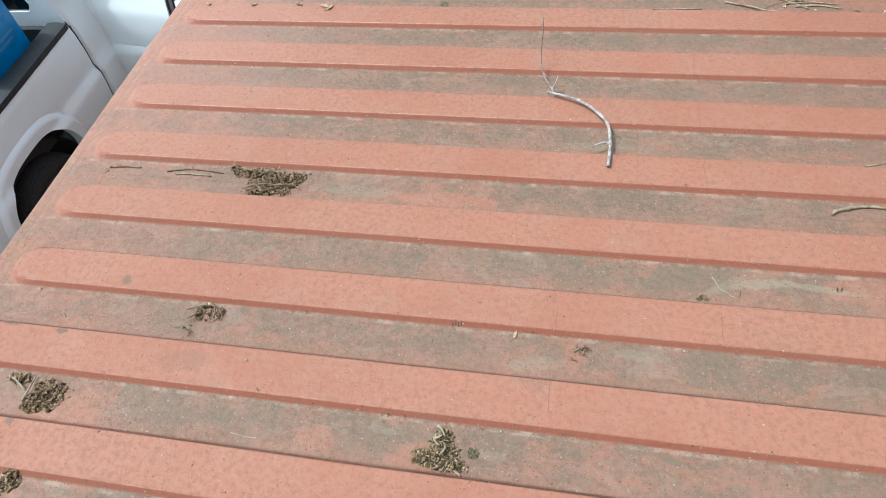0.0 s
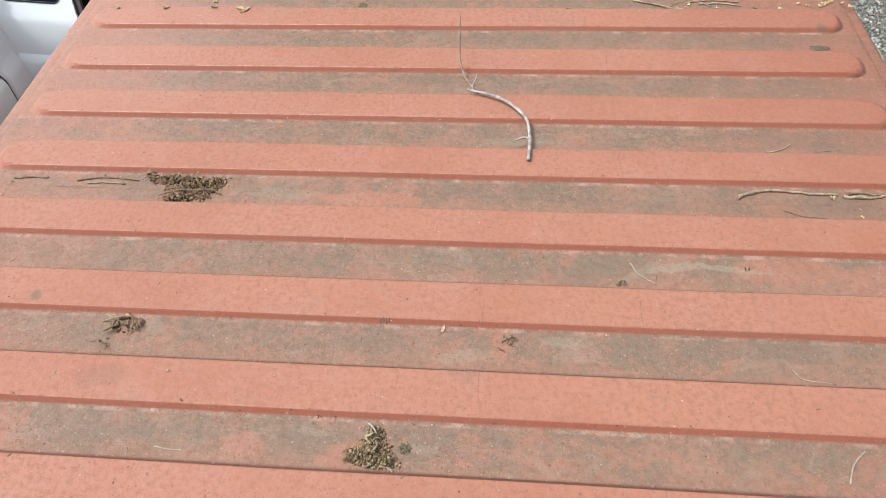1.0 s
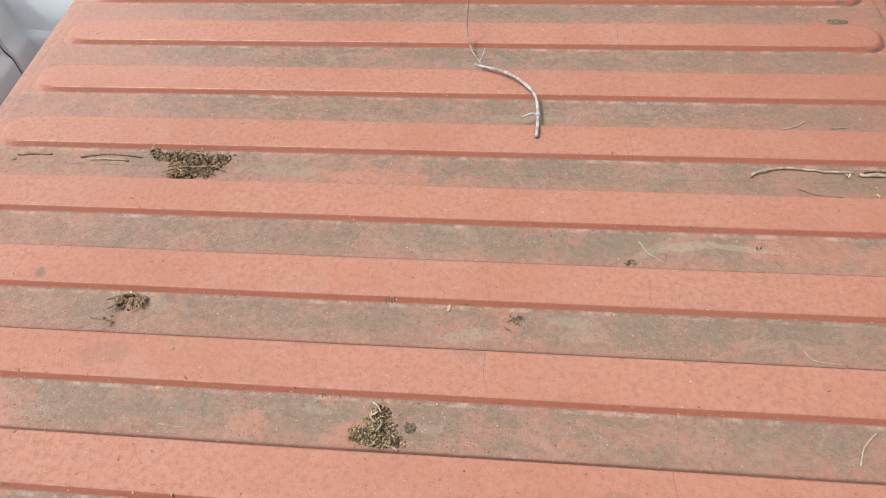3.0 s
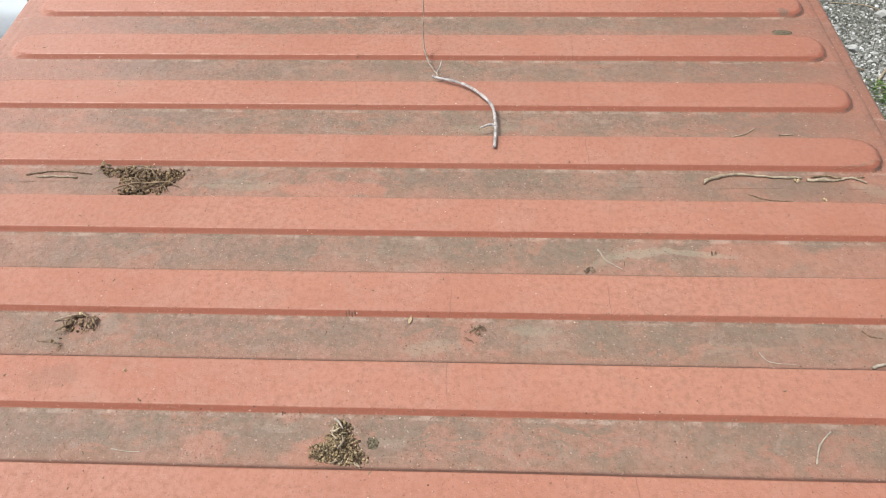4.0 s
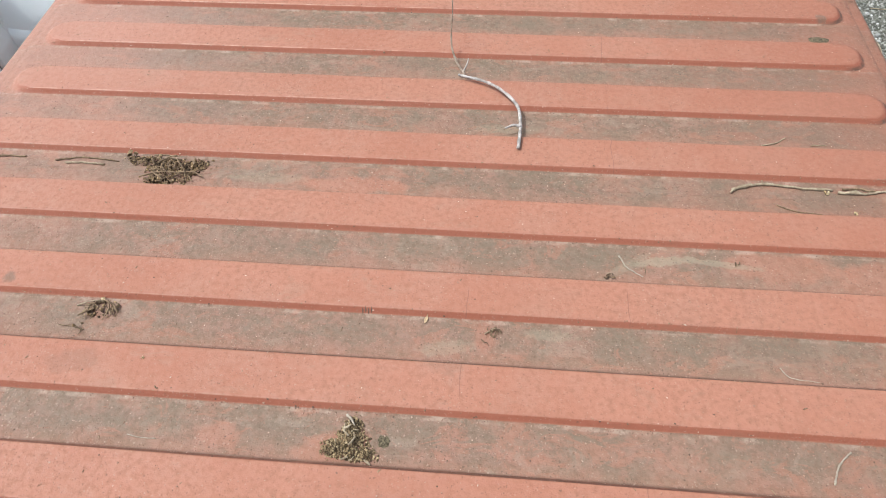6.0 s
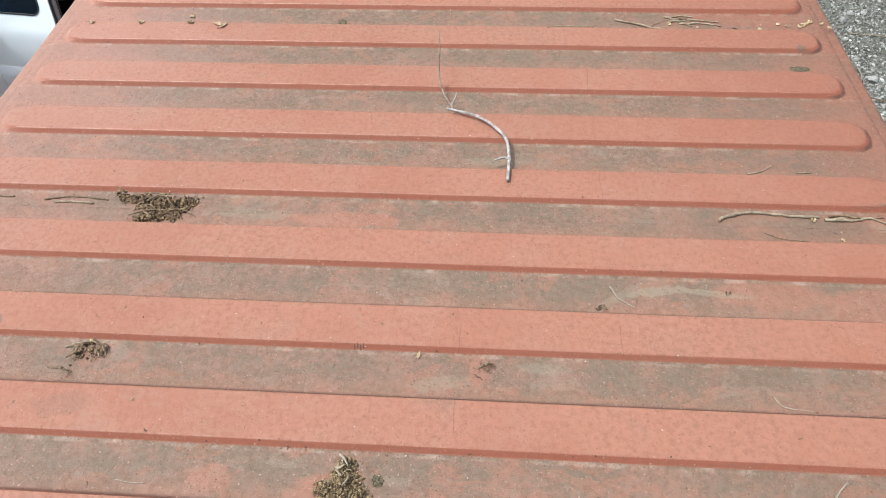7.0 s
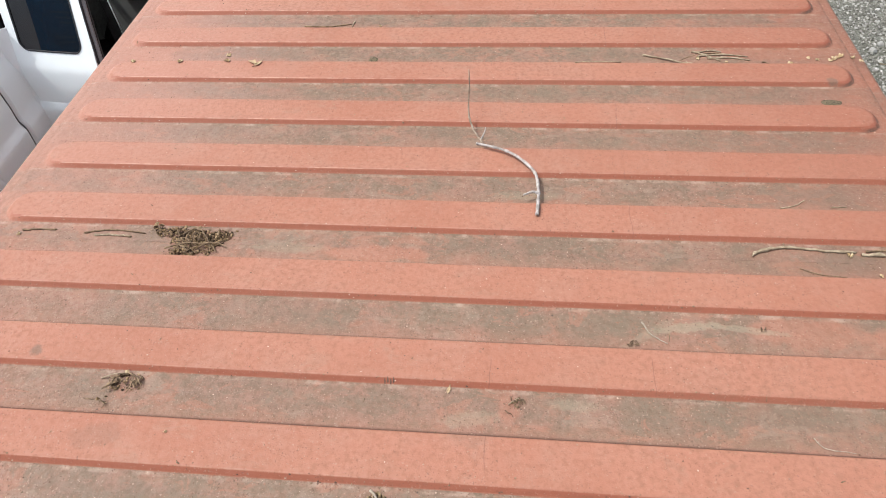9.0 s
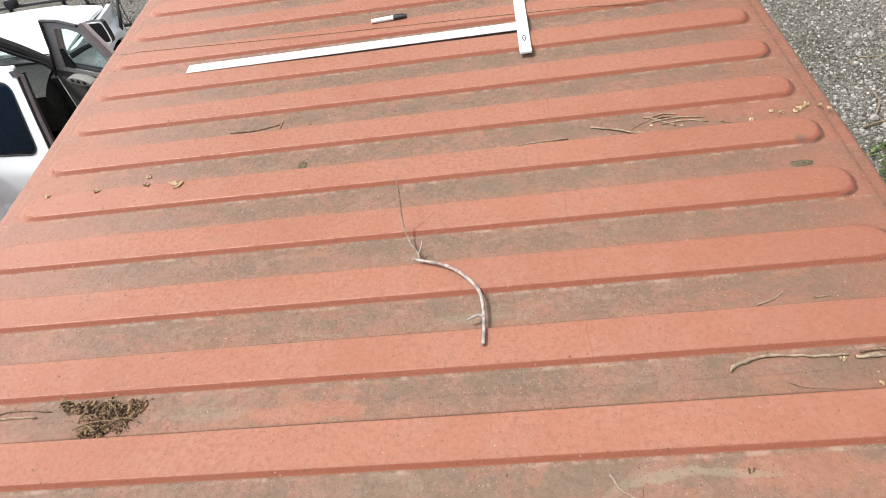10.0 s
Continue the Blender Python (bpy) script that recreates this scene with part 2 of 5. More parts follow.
    # silt in the valleys, thin where water runs it off
    silt_c = m.mix(m.ramp(mid, 0.36, 0.64), (0.238, 0.163, 0.112), (0.325, 0.186, 0.132))
    silt_c = m.mix(m.ramp(stretched, 0.42, 0.66, 0, 0.7), silt_c, (0.250, 0.182, 0.124))
    silt_c = m.mix(m.ramp(patch, 0.38, 0.78, 0, 0.5), silt_c, (0.318, 0.174, 0.117))
    silt_c = m.mix(m.ramp(fine, 0.38, 0.80, 0, 0.6), silt_c, (0.168, 0.110, 0.075))
    tide = m.noise(m.scaled(p, (11.0, 19.0, 1.0)), 1.0, 6, 0.66, 0.9)
    silt_c = m.mix(m.ramp(tide, 0.52, 0.62, 0, 0.52), silt_c, (0.212, 0.157, 0.106))
    silt_c = m.mix(m.ramp(tide, 0.44, 0.38, 0, 0.35), silt_c, (0.375, 0.268, 0.200))
    silt_c = m.mix(m.math("MULTIPLY", paler, 0.75), silt_c, (0.395, 0.252, 0.208))
    silt_c = m.mix(m.math("MULTIPLY", deep, 0.60), silt_c, (0.232, 0.130, 0.088))
    cover = m.math("ADD", m.math("MULTIPLY", mid, 0.70), m.math("ADD", m.math("MULTIPLY", patch, 0.24), m.math("MULTIPLY", stretched, 0.46)))
    silt = m.math("MULTIPLY", m.ramp(cover, 0.66, 1.00, 1.0, 0.50), low)
    # bare islands where the silt has flaked away, with crisp edges
    isle = m.noise(m.scaled(p, (13.0, 23.0, 1.0)), 1.0, 6, 0.70, 0.8)
    often = m.ramp(m.noise(p, 3.1, 2), 0.36, 0.66, 0.0, 0.10)
    bare = m.ramp(m.math("ADD", isle, often), 0.585, 0.680, 0.0, 0.42)
    silt = m.math("MULTIPLY", silt, m.math("SUBTRACT", 1.0, bare))
    crumbs = m.ramp(m.noise(p, 62, 5, 0.75), 0.56, 0.66, 0.0, 0.22)
    silt = m.math("MULTIPLY", silt, m.math("SUBTRACT", 1.0, crumbs))
    wander = m.math("MULTIPLY_ADD", m.noise(p, 7, 4, 0.6), 0.10, -0.05)
    silt = m.math("MULTIPLY", silt, m.ramp(m.math("ADD", ph, wander), 0.085, 0.165, 0.62, 1.0))
    # rain washes the ends and the rail a little cleaner
    washed = m.math("MAXIMUM", m.ramp(m.math("ADD", xyz[1], m.math("MULTIPLY", ragx, 2.0)), 1.55, 1.15, 0.0, 0.80), m.ramp(m.math("ADD", m.math("MULTIPLY", xyz[0], -1.0), ragx), 0.66, 1.10, 1.0, 0.50))
    silt = m.math("MULTIPLY", silt, washed)
    silt = m.math("MULTIPLY", silt, m.ramp(m.math("ADD", xyz[0], ragx), 0.95, 1.18, 1.0, 0.55))
    for cx, cy, rx, ry, a, k in ((-1.08, 1.95, 0.14, 0.26, 0, 0.55), (-0.15, 1.03, 0.16, 0.028, 0, 0.75), (-0.09, 0.40, 0.07, 0.035, 20, 0.6),
                                 (0.17, 0.640, 0.025, 0.04, 0, 0.5), (-0.30, 0.41, 0.05, 0.03, 0, 0.5), (-0.85, 0.40, 0.09, 0.05, 0, 0.4), (0.78, 0.85, 0.14, 0.045, 0, 0.55), (1.02, 0.83, 0.15, 0.05, 0, 0.5), (0.95, 1.91, 0.22, 0.05, 0, 0.6)):
        silt = m.math("MULTIPLY", silt, m.math("MULTIPLY_ADD", m.blot(xyz, cx, cy, rx, ry, a, fuzz), -k, 1.0))
    col = m.mix(silt, red, silt_c)
    # smudges of old dirt on ribs and in one valley
    thinning = m.noise(p, 48, 5, 0.72)
    for cx, cy, rx, ry, a, k in ((-0.842, 0.712, 0.016, 0.015, 30, 0.62), (-0.929, 0.568, 0.016, 0.008, 0, 0.80), (-1.052, 0.574, 0.022, 0.006, 0, 0.75), (-0.925, 0.360, 0.012, 0.008, 10, 0.75), (1.087, 1.738, 0.017, 0.016, 0, 0.70), (-0.03, 1.05, 0.018, 0.013, 0, 0.50), (0.10, 0.58, 0.05, 0.03, 0, 0.22), (-0.62, 0.53, 0.06, 0.03, 10, 0.20), (0.36, 0.30, 0.05, 0.03, 0, 0.32)):
        col = m.mix(m.math("MULTIPLY", m.blot(xyz, cx, cy, rx, ry, a, thinning), k), col, (0.185, 0.130, 0.092))
    # grey-green film on a few stretches
    film = None
    for cx, cy, rx, ry, a, k in ((0.46, 0.83, 0.08, 0.012, 35, 0.45), (0.545, 0.852, 0.085, 0.014, 8, 0.9), (0.665, 0.853, 0.10, 0.010, -6, 0.8), (0.30, 0.655, 0.07, 0.014, 0, 0.5), (0.10, 0.615, 0.06, 0.018, 8, 0.5), (0.42, 1.745, 0.16, 0.016, 0, 0.5), (0.19, 0.367, 0.022, 0.016, 10, 0.5),
                              (0.20, 1.24, 0.10, 0.018, 0, 0.5), (-0.36, 1.04, 0.10, 0.02, 0, 0.5), (1.10, 1.045, 0.05, 0.018, -25, 0.5)):
        b = m.math("MULTIPLY", m.blot(xyz, cx, cy, rx, ry, a, thinning), k)
        film = b if film is None else m.math("MAXIMUM", film, b)
    col = m.mix(m.math("MULTIPLY", film, m.math("MULTIPLY", low, 0.56)), col, (0.37, 0.32, 0.225))
    # dark brown line along the back slope of each rib
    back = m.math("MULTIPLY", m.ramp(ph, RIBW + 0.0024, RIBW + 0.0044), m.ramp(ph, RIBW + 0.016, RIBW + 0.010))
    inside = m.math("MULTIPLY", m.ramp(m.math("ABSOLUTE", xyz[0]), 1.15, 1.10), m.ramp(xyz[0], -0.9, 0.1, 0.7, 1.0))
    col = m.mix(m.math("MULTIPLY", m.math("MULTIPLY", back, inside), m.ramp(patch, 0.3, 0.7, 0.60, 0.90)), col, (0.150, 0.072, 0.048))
    # shade painted round right rib ends, dirt caught in the step along the rail
    far = m.math("ABSOLUTE", xyz[0])
    end_shade = m.math("MULTIPLY", m.ramp(xyz[2], VAL + 0.0090, VAL + 0.0055), m.math("MULTIPLY", m.ramp(xyz[2], VAL + 0.0004, VAL + 0.0016), m.ramp(xyz[0], 1.085, 1.135)))
    step = m.math("MULTIPLY", m.ramp(far, 1.184, 1.194), m.ramp(far, 1.209, 1.202))
    step = m.math("MULTIPLY", step, m.ramp(xyz[0], -0.1, 0.1, 0.15, 0.6))
    dirt_shade = m.math("MULTIPLY", m.math("MAXIMUM", end_shade, step), m.ramp(m.noise(p, 30, 4, 0.65), 0.35, 0.6, 0.30, 0.90))
    col = m.mix(dirt_shade, col, (0.110, 0.062, 0.042))
    heel = m.math("MULTIPLY", m.ramp(ph, PITCH - 0.011, PITCH - 0.005), m.ramp(m.noise(p, 24, 5, 0.75), 0.46, 0.66, 0.0, 0.55))
    col = m.mix(m.math("MULTIPLY", heel, low), col, (0.56, 0.40, 0.32))
    # grey smudges on the ribs, dark pits
    smudge = m.ramp(m.math("ADD", m.math("MULTIPLY", big, 0.6), m.math("MULTIPLY", fine, 0.6)), 0.60, 0.86, 0, 0.5)
    col = m.mix(m.math("MULTIPLY", smudge, m.math("SUBTRACT", 1.0, low)), col, (0.355, 0.165, 0.105))
    col = m.mix(m.ramp(speck, 0.72, 0.80, 0, 0.45), col, (0.19, 0.12, 0.085))
    col = m.mix(m.ramp(m.noise(p, 230, 1), 0.74, 0.82, 0, 0.4), col, (0.55, 0.36, 0.28))
    # pale and dark flecks
    shake = m.n("ShaderNodeTexNoise", Vector=p, Scale=260.0, Detail=2.0)
    vm = m.n("ShaderNodeVectorMath")
    vm.operation = "MULTIPLY_ADD"
    m.put(vm.inputs[0], shake.outputs["Color"])
    vm.inputs[1].default_value = (0.007, 0.007, 0.007)
    m.put(vm.inputs[2], p)
    ragged = vm.outputs[0]
    for sc, gate, rad, tone, amt in ((150.0, 0.69, 0.28, (0.52, 0.37, 0.285), 0.65), (95.0, 0.82, 0.22, (0.50, 0.35, 0.27), 0.6), (120.0, 0.76, 0.26, (0.13, 0.070, 0.044), 0.85), (190.0, 0.70, 0.32, (0.19, 0.088, 0.054), 0.9), (60.0, 0.90, 0.15, (0.085, 0.055, 0.040), 0.9)):
        vo = m.n("ShaderNodeTexVoronoi", Vector=ragged, Scale=sc)
        pick = m.ramp(m.xyz(vo.outputs["Color"])[0], gate, gate + 0.02)
        dot = m.math("MULTIPLY", m.ramp(vo.outputs["Distance"], rad, rad * 0.5), pick)
        where = m.math("MULTIPLY_ADD", low, 0.4, 0.6)
        thin = m.ramp(m.noise(p, 6.0, 3), 0.35, 0.65, 0.4, 1.0)
        col = m.mix(m.math("MULTIPLY", m.math("MULTIPLY", dot, where), m.math("MULTIPLY", thin, amt)), col, tone)
    # blisters and stuck crumbs that stand off the sheet
    blister = m.n("ShaderNodeTexVoronoi", Vector=ragged, Scale=185.0)
    stand = m.math("MULTIPLY", m.ramp(blister.outputs["Distance"], 0.42, 0.05), m.ramp(m.xyz(blister.outputs["Color"])[1], 0.50, 0.62))
    stand = m.math("MULTIPLY", stand, m.math("MULTIPLY", m.ramp(m.noise(p, 5.0, 3), 0.40, 0.60, 0.15, 1.0), m.math("MULTIPLY_ADD", low, 0.55, 0.45)))
    col = m.mix(m.math("MULTIPLY", stand, m.math("MULTIPLY", m.xyz(blister.outputs["Color"])[2], 0.85)), col, (0.56, 0.37, 0.285))
    # a straight old scratch over several ribs
    wob = m.math("MULTIPLY_ADD", m.noise(p, 9, 3), 0.02, -0.010)
    for x0, gate in ((0.456, 0.44), (0.131, 0.56)):
        dist = m.math("ABSOLUTE", m.math("ADD", m.math("SUBTRACT", xyz[0], x0), wob))
        line = m.math("MULTIPLY", m.ramp(dist, 0.0014, 0.0004), m.ramp(m.noise(p, 5, 2), gate, gate + 0.06))
        col = m.mix(m.math("MULTIPLY", line, m.math("SUBTRACT", 0.45, low, clamp=True)), col, (0.20, 0.09, 0.065))
    tone = m.n("ShaderNodeVectorMath")
    tone.operation = "MULTIPLY"
    m.put(tone.inputs[0], col)
    tone.inputs[1].default_value = (0.535, 0.530, 0.505)
    col = tone.outputs[0]
    h = m.math("ADD", m.math("MULTIPLY", grain, 0.35), m.math("ADD", m.math("MULTIPLY", fine, 0.9), m.math("MULTIPLY", m.math("MULTIPLY", speck, m.math("MULTIPLY_ADD", low, 0.6, 0.4)), 1.0)))
    h = m.math("ADD", h, m.math("MULTIPLY", stand, 1.1))
    h = m.math("ADD", h, m.math("MULTIPLY", silt, 0.35))
    m.bump(h, 0.85, 0.0015)
    return m.done(col, m.ramp(fine, 0.3, 0.7, 0.62, 0.86), 0.0, 0.35)


def bark(name, a, b, scale=60.0):
    m = Mat(name)
    p = m.obj()
    n1, n2 = m.noise(p, scale, 4, 0.65), m.noise(p, scale * 6, 3)
    col = m.mix(m.ramp(n1, 0.35, 0.65), a, b)
    col = m.mix(m.ramp(n2, 0.55, 0.75, 0, 0.6), col, tuple(q * 0.45 for q in a))
    m.bump(m.math("ADD", n1, n2), 0.5, 0.001)
    return m.done(col, 0.85, 0, 0.3)


def crumbs_mat(name, cols):
    m = Mat(name)
    r = m.n("ShaderNodeNewGeometry").outputs["Random Per Island"]
    col = m.mix(m.ramp(r, 0.1, 0.5), cols[0], cols[1])
    col = m.mix(m.ramp(r, 0.6, 0.98), col, cols[2])
    n1 = m.noise(m.obj(), 300, 3)
    col = m.mix(m.ramp(n1, 0.45, 0.7, 0, 0.5), col, tuple(q * 0.5 for q in cols[0]))
    return m.done(col, 0.92, 0, 0.25)


def plain(name, col, rough, metal=0.0, spec=0.5, vary=0.15, scale=30.0, bump=0.0):
    m = Mat(name)
    n1 = m.noise(m.obj(), scale, 5, 0.6)
    n2 = m.noise(m.obj(), scale * 0.12, 3)
    c = m.mix(m.ramp(n1, 0.35, 0.7), col, tuple(q * (1 - vary) for q in col))
    c = m.mix(m.ramp(n2, 0.4, 0.7, 0, 0.6), c, tuple(q * (1 - 0.7 * vary) for q in col))
    if bump:
        m.bump(n1, bump, 0.002)
    return m.done(c, m.ramp(n1, 0.3, 0.7, rough * 0.9, min(1.0, rough * 1.1)), metal, spec)


def car_paint():
    m = Mat("white_car_paint")
    p = m.obj()
    dust = m.ramp(m.noise(p, 3.5, 5, 0.6), 0.45, 0.8, 0, 0.35)
    col = m.mix(dust, (0.86, 0.90, 0.885), (0.80, 0.81, 0.78))
    m.b.inputs["Coat Weight"].default_value = 0.6
    m.b.inputs["Coat Roughness"].default_value = 0.06
    return m.done(col, m.ramp(dust, 0, 0.35, 0.32, 0.5))


def gravel_ground():
    m = Mat("gravel_ground")
    p = m.pos()
    big, mid = m.noise(p, 0.5, 4), m.noise(p, 3.0, 5, 0.65)
    v1 = m.n("ShaderNodeTexVoronoi", Vector=p, Scale=46.0)
    v2 = m.n("ShaderNodeTexVoronoi", Vector=p, Scale=120.0)
    shade = m.xyz(v1.outputs["Color"])[0]
    shade2 = m.xyz(v2.outputs["Color"])[1]
    base = m.mix(m.ramp(mid, 0.35, 0.65), (0.085, 0.080, 0.062), (0.155, 0.146, 0.117))
    col = m.mix(m.ramp(shade2, 0.35, 0.95, 0, 0.8), base, (0.270, 0.262, 0.232))
    col = m.mix(m.math("MULTIPLY", m.ramp(shade, 0.70, 0.95), m.ramp(v1.outputs["Distance"], 0.45, 0.30)), col, (0.36, 0.35, 0.325))
    col = m.mix(m.ramp(big, 0.42, 0.62, 0, 0.55), col, (0.070, 0.072, 0.042))
    h = m.math("ADD", m.math("MULTIPLY", v1.outputs["Distance"], -0.8), m.math("MULTIPLY", v2.outputs["Distance"], -0.5))
    m.bump(h, 1.0, 0.03)
    return m.done(col, 0.93, 0, 0.25)


def tinted_glass(name, tint):
    m = Mat(name)
    see, gloss, mix = m.n("ShaderNodeBsdfTransparent"), m.n("ShaderNodeBsdfGlossy"), m.n("ShaderNodeMixShader")
    see.inputs["Color"].default_value = (*tint, 1)
    gloss.inputs["Roughness"].default_value = 0.03
    m.put(mix.inputs[0], m.math("MULTIPLY_ADD", m.math("POWER", m.n("ShaderNodeLayerWeight").outputs["Facing"], 4.0), 0.55, 0.05))
    m.put(mix.inputs[1], see.outputs[0])
    m.put(mix.inputs[2], gloss.outputs[0])
    m.t.links.new(mix.outputs[0], m.t.nodes["Material Output"].inputs["Surface"])
    return m.m


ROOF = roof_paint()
GREY_BARK = bark("grey_bark", (0.190, 0.163, 0.142), (0.360, 0.322, 0.288))
DARK_BARK = bark("dark_stalk", (0.058, 0.034, 0.019), (0.150, 0.097, 0.054))
TAN_BARK = bark("tan_bark", (0.165, 0.120, 0.074), (0.290, 0.232, 0.155))
BROWN_BARK = bark("brown_bark", (0.092, 0.057, 0.032), (0.210, 0.143, 0.082))
SHOOT = bark("shoot_bark", (0.135, 0.092, 0.062), (0.255, 0.200, 0.150))
PALE_BARK = bark("bleached_bark", (0.205, 0.165, 0.120), (0.300, 0.252, 0.192))
SOIL = crumbs_mat("soil_crumbs", ((0.034, 0.020, 0.010), (0.165, 0.105, 0.053), (0.300, 0.205, 0.110)))
SOIL_TAN = crumbs_mat("dry_soil_crumbs", ((0.062, 0.041, 0.021), (0.180, 0.124, 0.064), (0.310, 0.228, 0.126)))
GRIT = crumbs_mat("grit", ((0.090, 0.052, 0.034), (0.255, 0.150, 0.100), (0.400, 0.290, 0.220)))
SEED = crumbs_mat("seed_husk", ((0.250, 0.172, 0.082), (0.340, 0.250, 0.135), (0.430, 0.345, 0.215)))
STONE = crumbs_mat("limestone", ((0.190, 0.180, 0.155), (0.300, 0.288, 0.258), (0.500, 0.485, 0.45)))
PEBBLE = crumbs_mat("grey_pebble", ((0.070, 0.066, 0.052), (0.165, 0.157, 0.130), (0.38, 0.365, 0.325)))
LICHEN = plain("dark_lichen", (0.125, 0.098, 0.058), 0.95, 0, 0.2, 0.8, 240, 1.0)
STAIN = plain("dark_stain", (0.135, 0.080, 0.055), 0.9, 0, 0.2, 0.4, 90)
RAIL = ROOF
WALLP = plain("red_side_paint", (0.26, 0.125, 0.098), 0.6, 0, 0.4, 0.2, 8)
CHIP = plain("flaked_paint_edge", (0.190, 0.105, 0.065), 0.8, 0, 0.3, 0.3, 200)
ALU = plain("white_enamelled_aluminium", (0.70, 0.70, 0.67), 0.42, 0.0, 0.5, 0.06, 60)
INK = plain("black_print", (0.03, 0.03, 0.03), 0.6)
BLACKP = plain("black_plastic", (0.028, 0.028, 0.030), 0.45, 0, 0.5, 0.3, 120)
RUBBER = plain("tyre_rubber", (0.028, 0.026, 0.025), 0.85, 0, 0.3, 0.3, 60, 0.3)
LINER = plain("faded_black_bedliner", (0.026, 0.027, 0.028), 0.6, 0, 0.45, 0.3, 50, 0.3)
WHITEP = plain("white_plastic", (0.78, 0.78, 0.76), 0.35, 0, 0.5, 0.05)
PAINT = car_paint()
TRIM = plain("grey_door_trim", (0.070, 0.068, 0.063), 0.7, 0, 0.4, 0.15, 90, 0.2)
TRIM_L = plain("light_grey_armrest", (0.24, 0.238, 0.22), 0.6, 0, 0.4, 0.12, 60)
DARKIN = plain("dark_interior", (0.022, 0.020, 0.020), 0.85, 0, 0.3, 0.3, 20)
SEATC = plain("grey_seat_cloth", (0.03, 0.03, 0.03), 0.95, 0, 0.2, 0.2, 200, 0.3)
STEEL = plain("bare_steel", (0.45, 0.45, 0.46), 0.35, 0.9, 0.5, 0.2, 60)
SEAL = plain("grey_seal", (0.30, 0.30, 0.30), 0.6, 0, 0.4, 0.2, 80)
MIRROR = plain("dusty_mirror", (0.045, 0.040, 0.040), 0.10, 0.9, 0.5, 0.2, 10)
DASH = plain("dark_olive_dashboard", (0.010, 0.010, 0.008), 0.7, 0, 0.4, 0.2, 30)
FRAMEG = plain("light_grey_enamel", (0.45, 0.45, 0.44), 0.5, 0, 0.5, 0.1, 40)
BLUE = plain("blue_printed_film", (0.02, 0.30, 0.70), 0.3, 0, 0.5, 0.35, 9)
BLUE_L = plain("light_blue_print", (0.10, 0.32, 0.58), 0.35, 0, 0.5, 0.2, 40)
GLASS = tinted_glass("clear_glass", (0.80, 0.88, 0.86))
DARKGLASS = plain("dark_tinted_glass", (0.008, 0.009, 0.010), 0.03, 0, 0.7, 0.1)
LEAF = crumbs_mat("weed_leaf", ((0.040, 0.070, 0.018), (0.080, 0.122, 0.030), (0.165, 0.200, 0.065)))
DRYLEAF = crumbs_mat("dry_leaf", ((0.235, 0.160, 0.086), (0.330, 0.240, 0.140), (0.420, 0.325, 0.205)))

# ---- ground ----
gm = M()


def ground_z(x, y):
    near = math.exp(-((x / 14) ** 2 + (y / 16) ** 2))
    return (0.035 * noise.noise((x * 0.5, y * 0.5, 0)) + 0.012 * noise.noise((x * 2.2, y * 2.2, 5))) * near - 0.02


def spread(u):
    s = 2 * u - 1
    return 9 * s + 1500 * s ** 9


gm.grid(lambda u, v: (spread(u), spread(v) + 4, ground_z(spread(u), spread(v) + 4)), 150, 150)
tagged(part("ground", gm, gravel_ground(), smooth=True), "grey crushed-stone gravel yard with bare soil", "ground", kind="structure")

rng = random.Random(7)
for nm, mat, count, lo, hi, lab in (("gravel", PEBBLE, 36000, 0.006, 0.018, "small grey crushed stones"), ("limestone_gravel", STONE, 2600, 0.007, 0.022, "pale limestone chips lying on the gravel")):
    sm = M()
    for i in range(count):
        if i % 5:
            x, y = rng.uniform(2.8, 5.2), rng.uniform(3.5, 8.4)
        else:
            x, y = rng.uniform(-5.2, -1.4), rng.uniform(6.6, 10.5)
        if mat is STONE and i % 5 and rng.random() < 0.55:
            x, y = rng.gauss(3.77, 0.3), rng.gauss(4.75, 0.55)
        r = lo + (hi - lo) * rng.random() ** 2.5
        sm.rock((x, y, ground_z(x, y) + r * 0.30), r, rng, 0.75)
    tagged(part(nm, sm, mat, smooth=False), lab, "gravel", kind="stuff")
for x, y, r in ((4.13, 5.68, 0.075), (4.19, 5.58, 0.07), (3.68, 5.14, 0.075), (3.73, 6.13, 0.07), (3.84, 6.25, 0.06), (3.46, 4.96, 0.06), (3.50, 4.84, 0.055), (3.97, 6.26, 0.05), (3.64, 5.46, 0.045)):
    r *= 0.72
    st = part("stone", M().rock((0, 0, 0), r, rng, 0.8), STONE, smooth=False)
    st.location = (x, y, ground_z(x, y) + r * 0.35)
    tagged(st, "pale limestone rock lying on the gravel", "stone", "stones on the gravel")


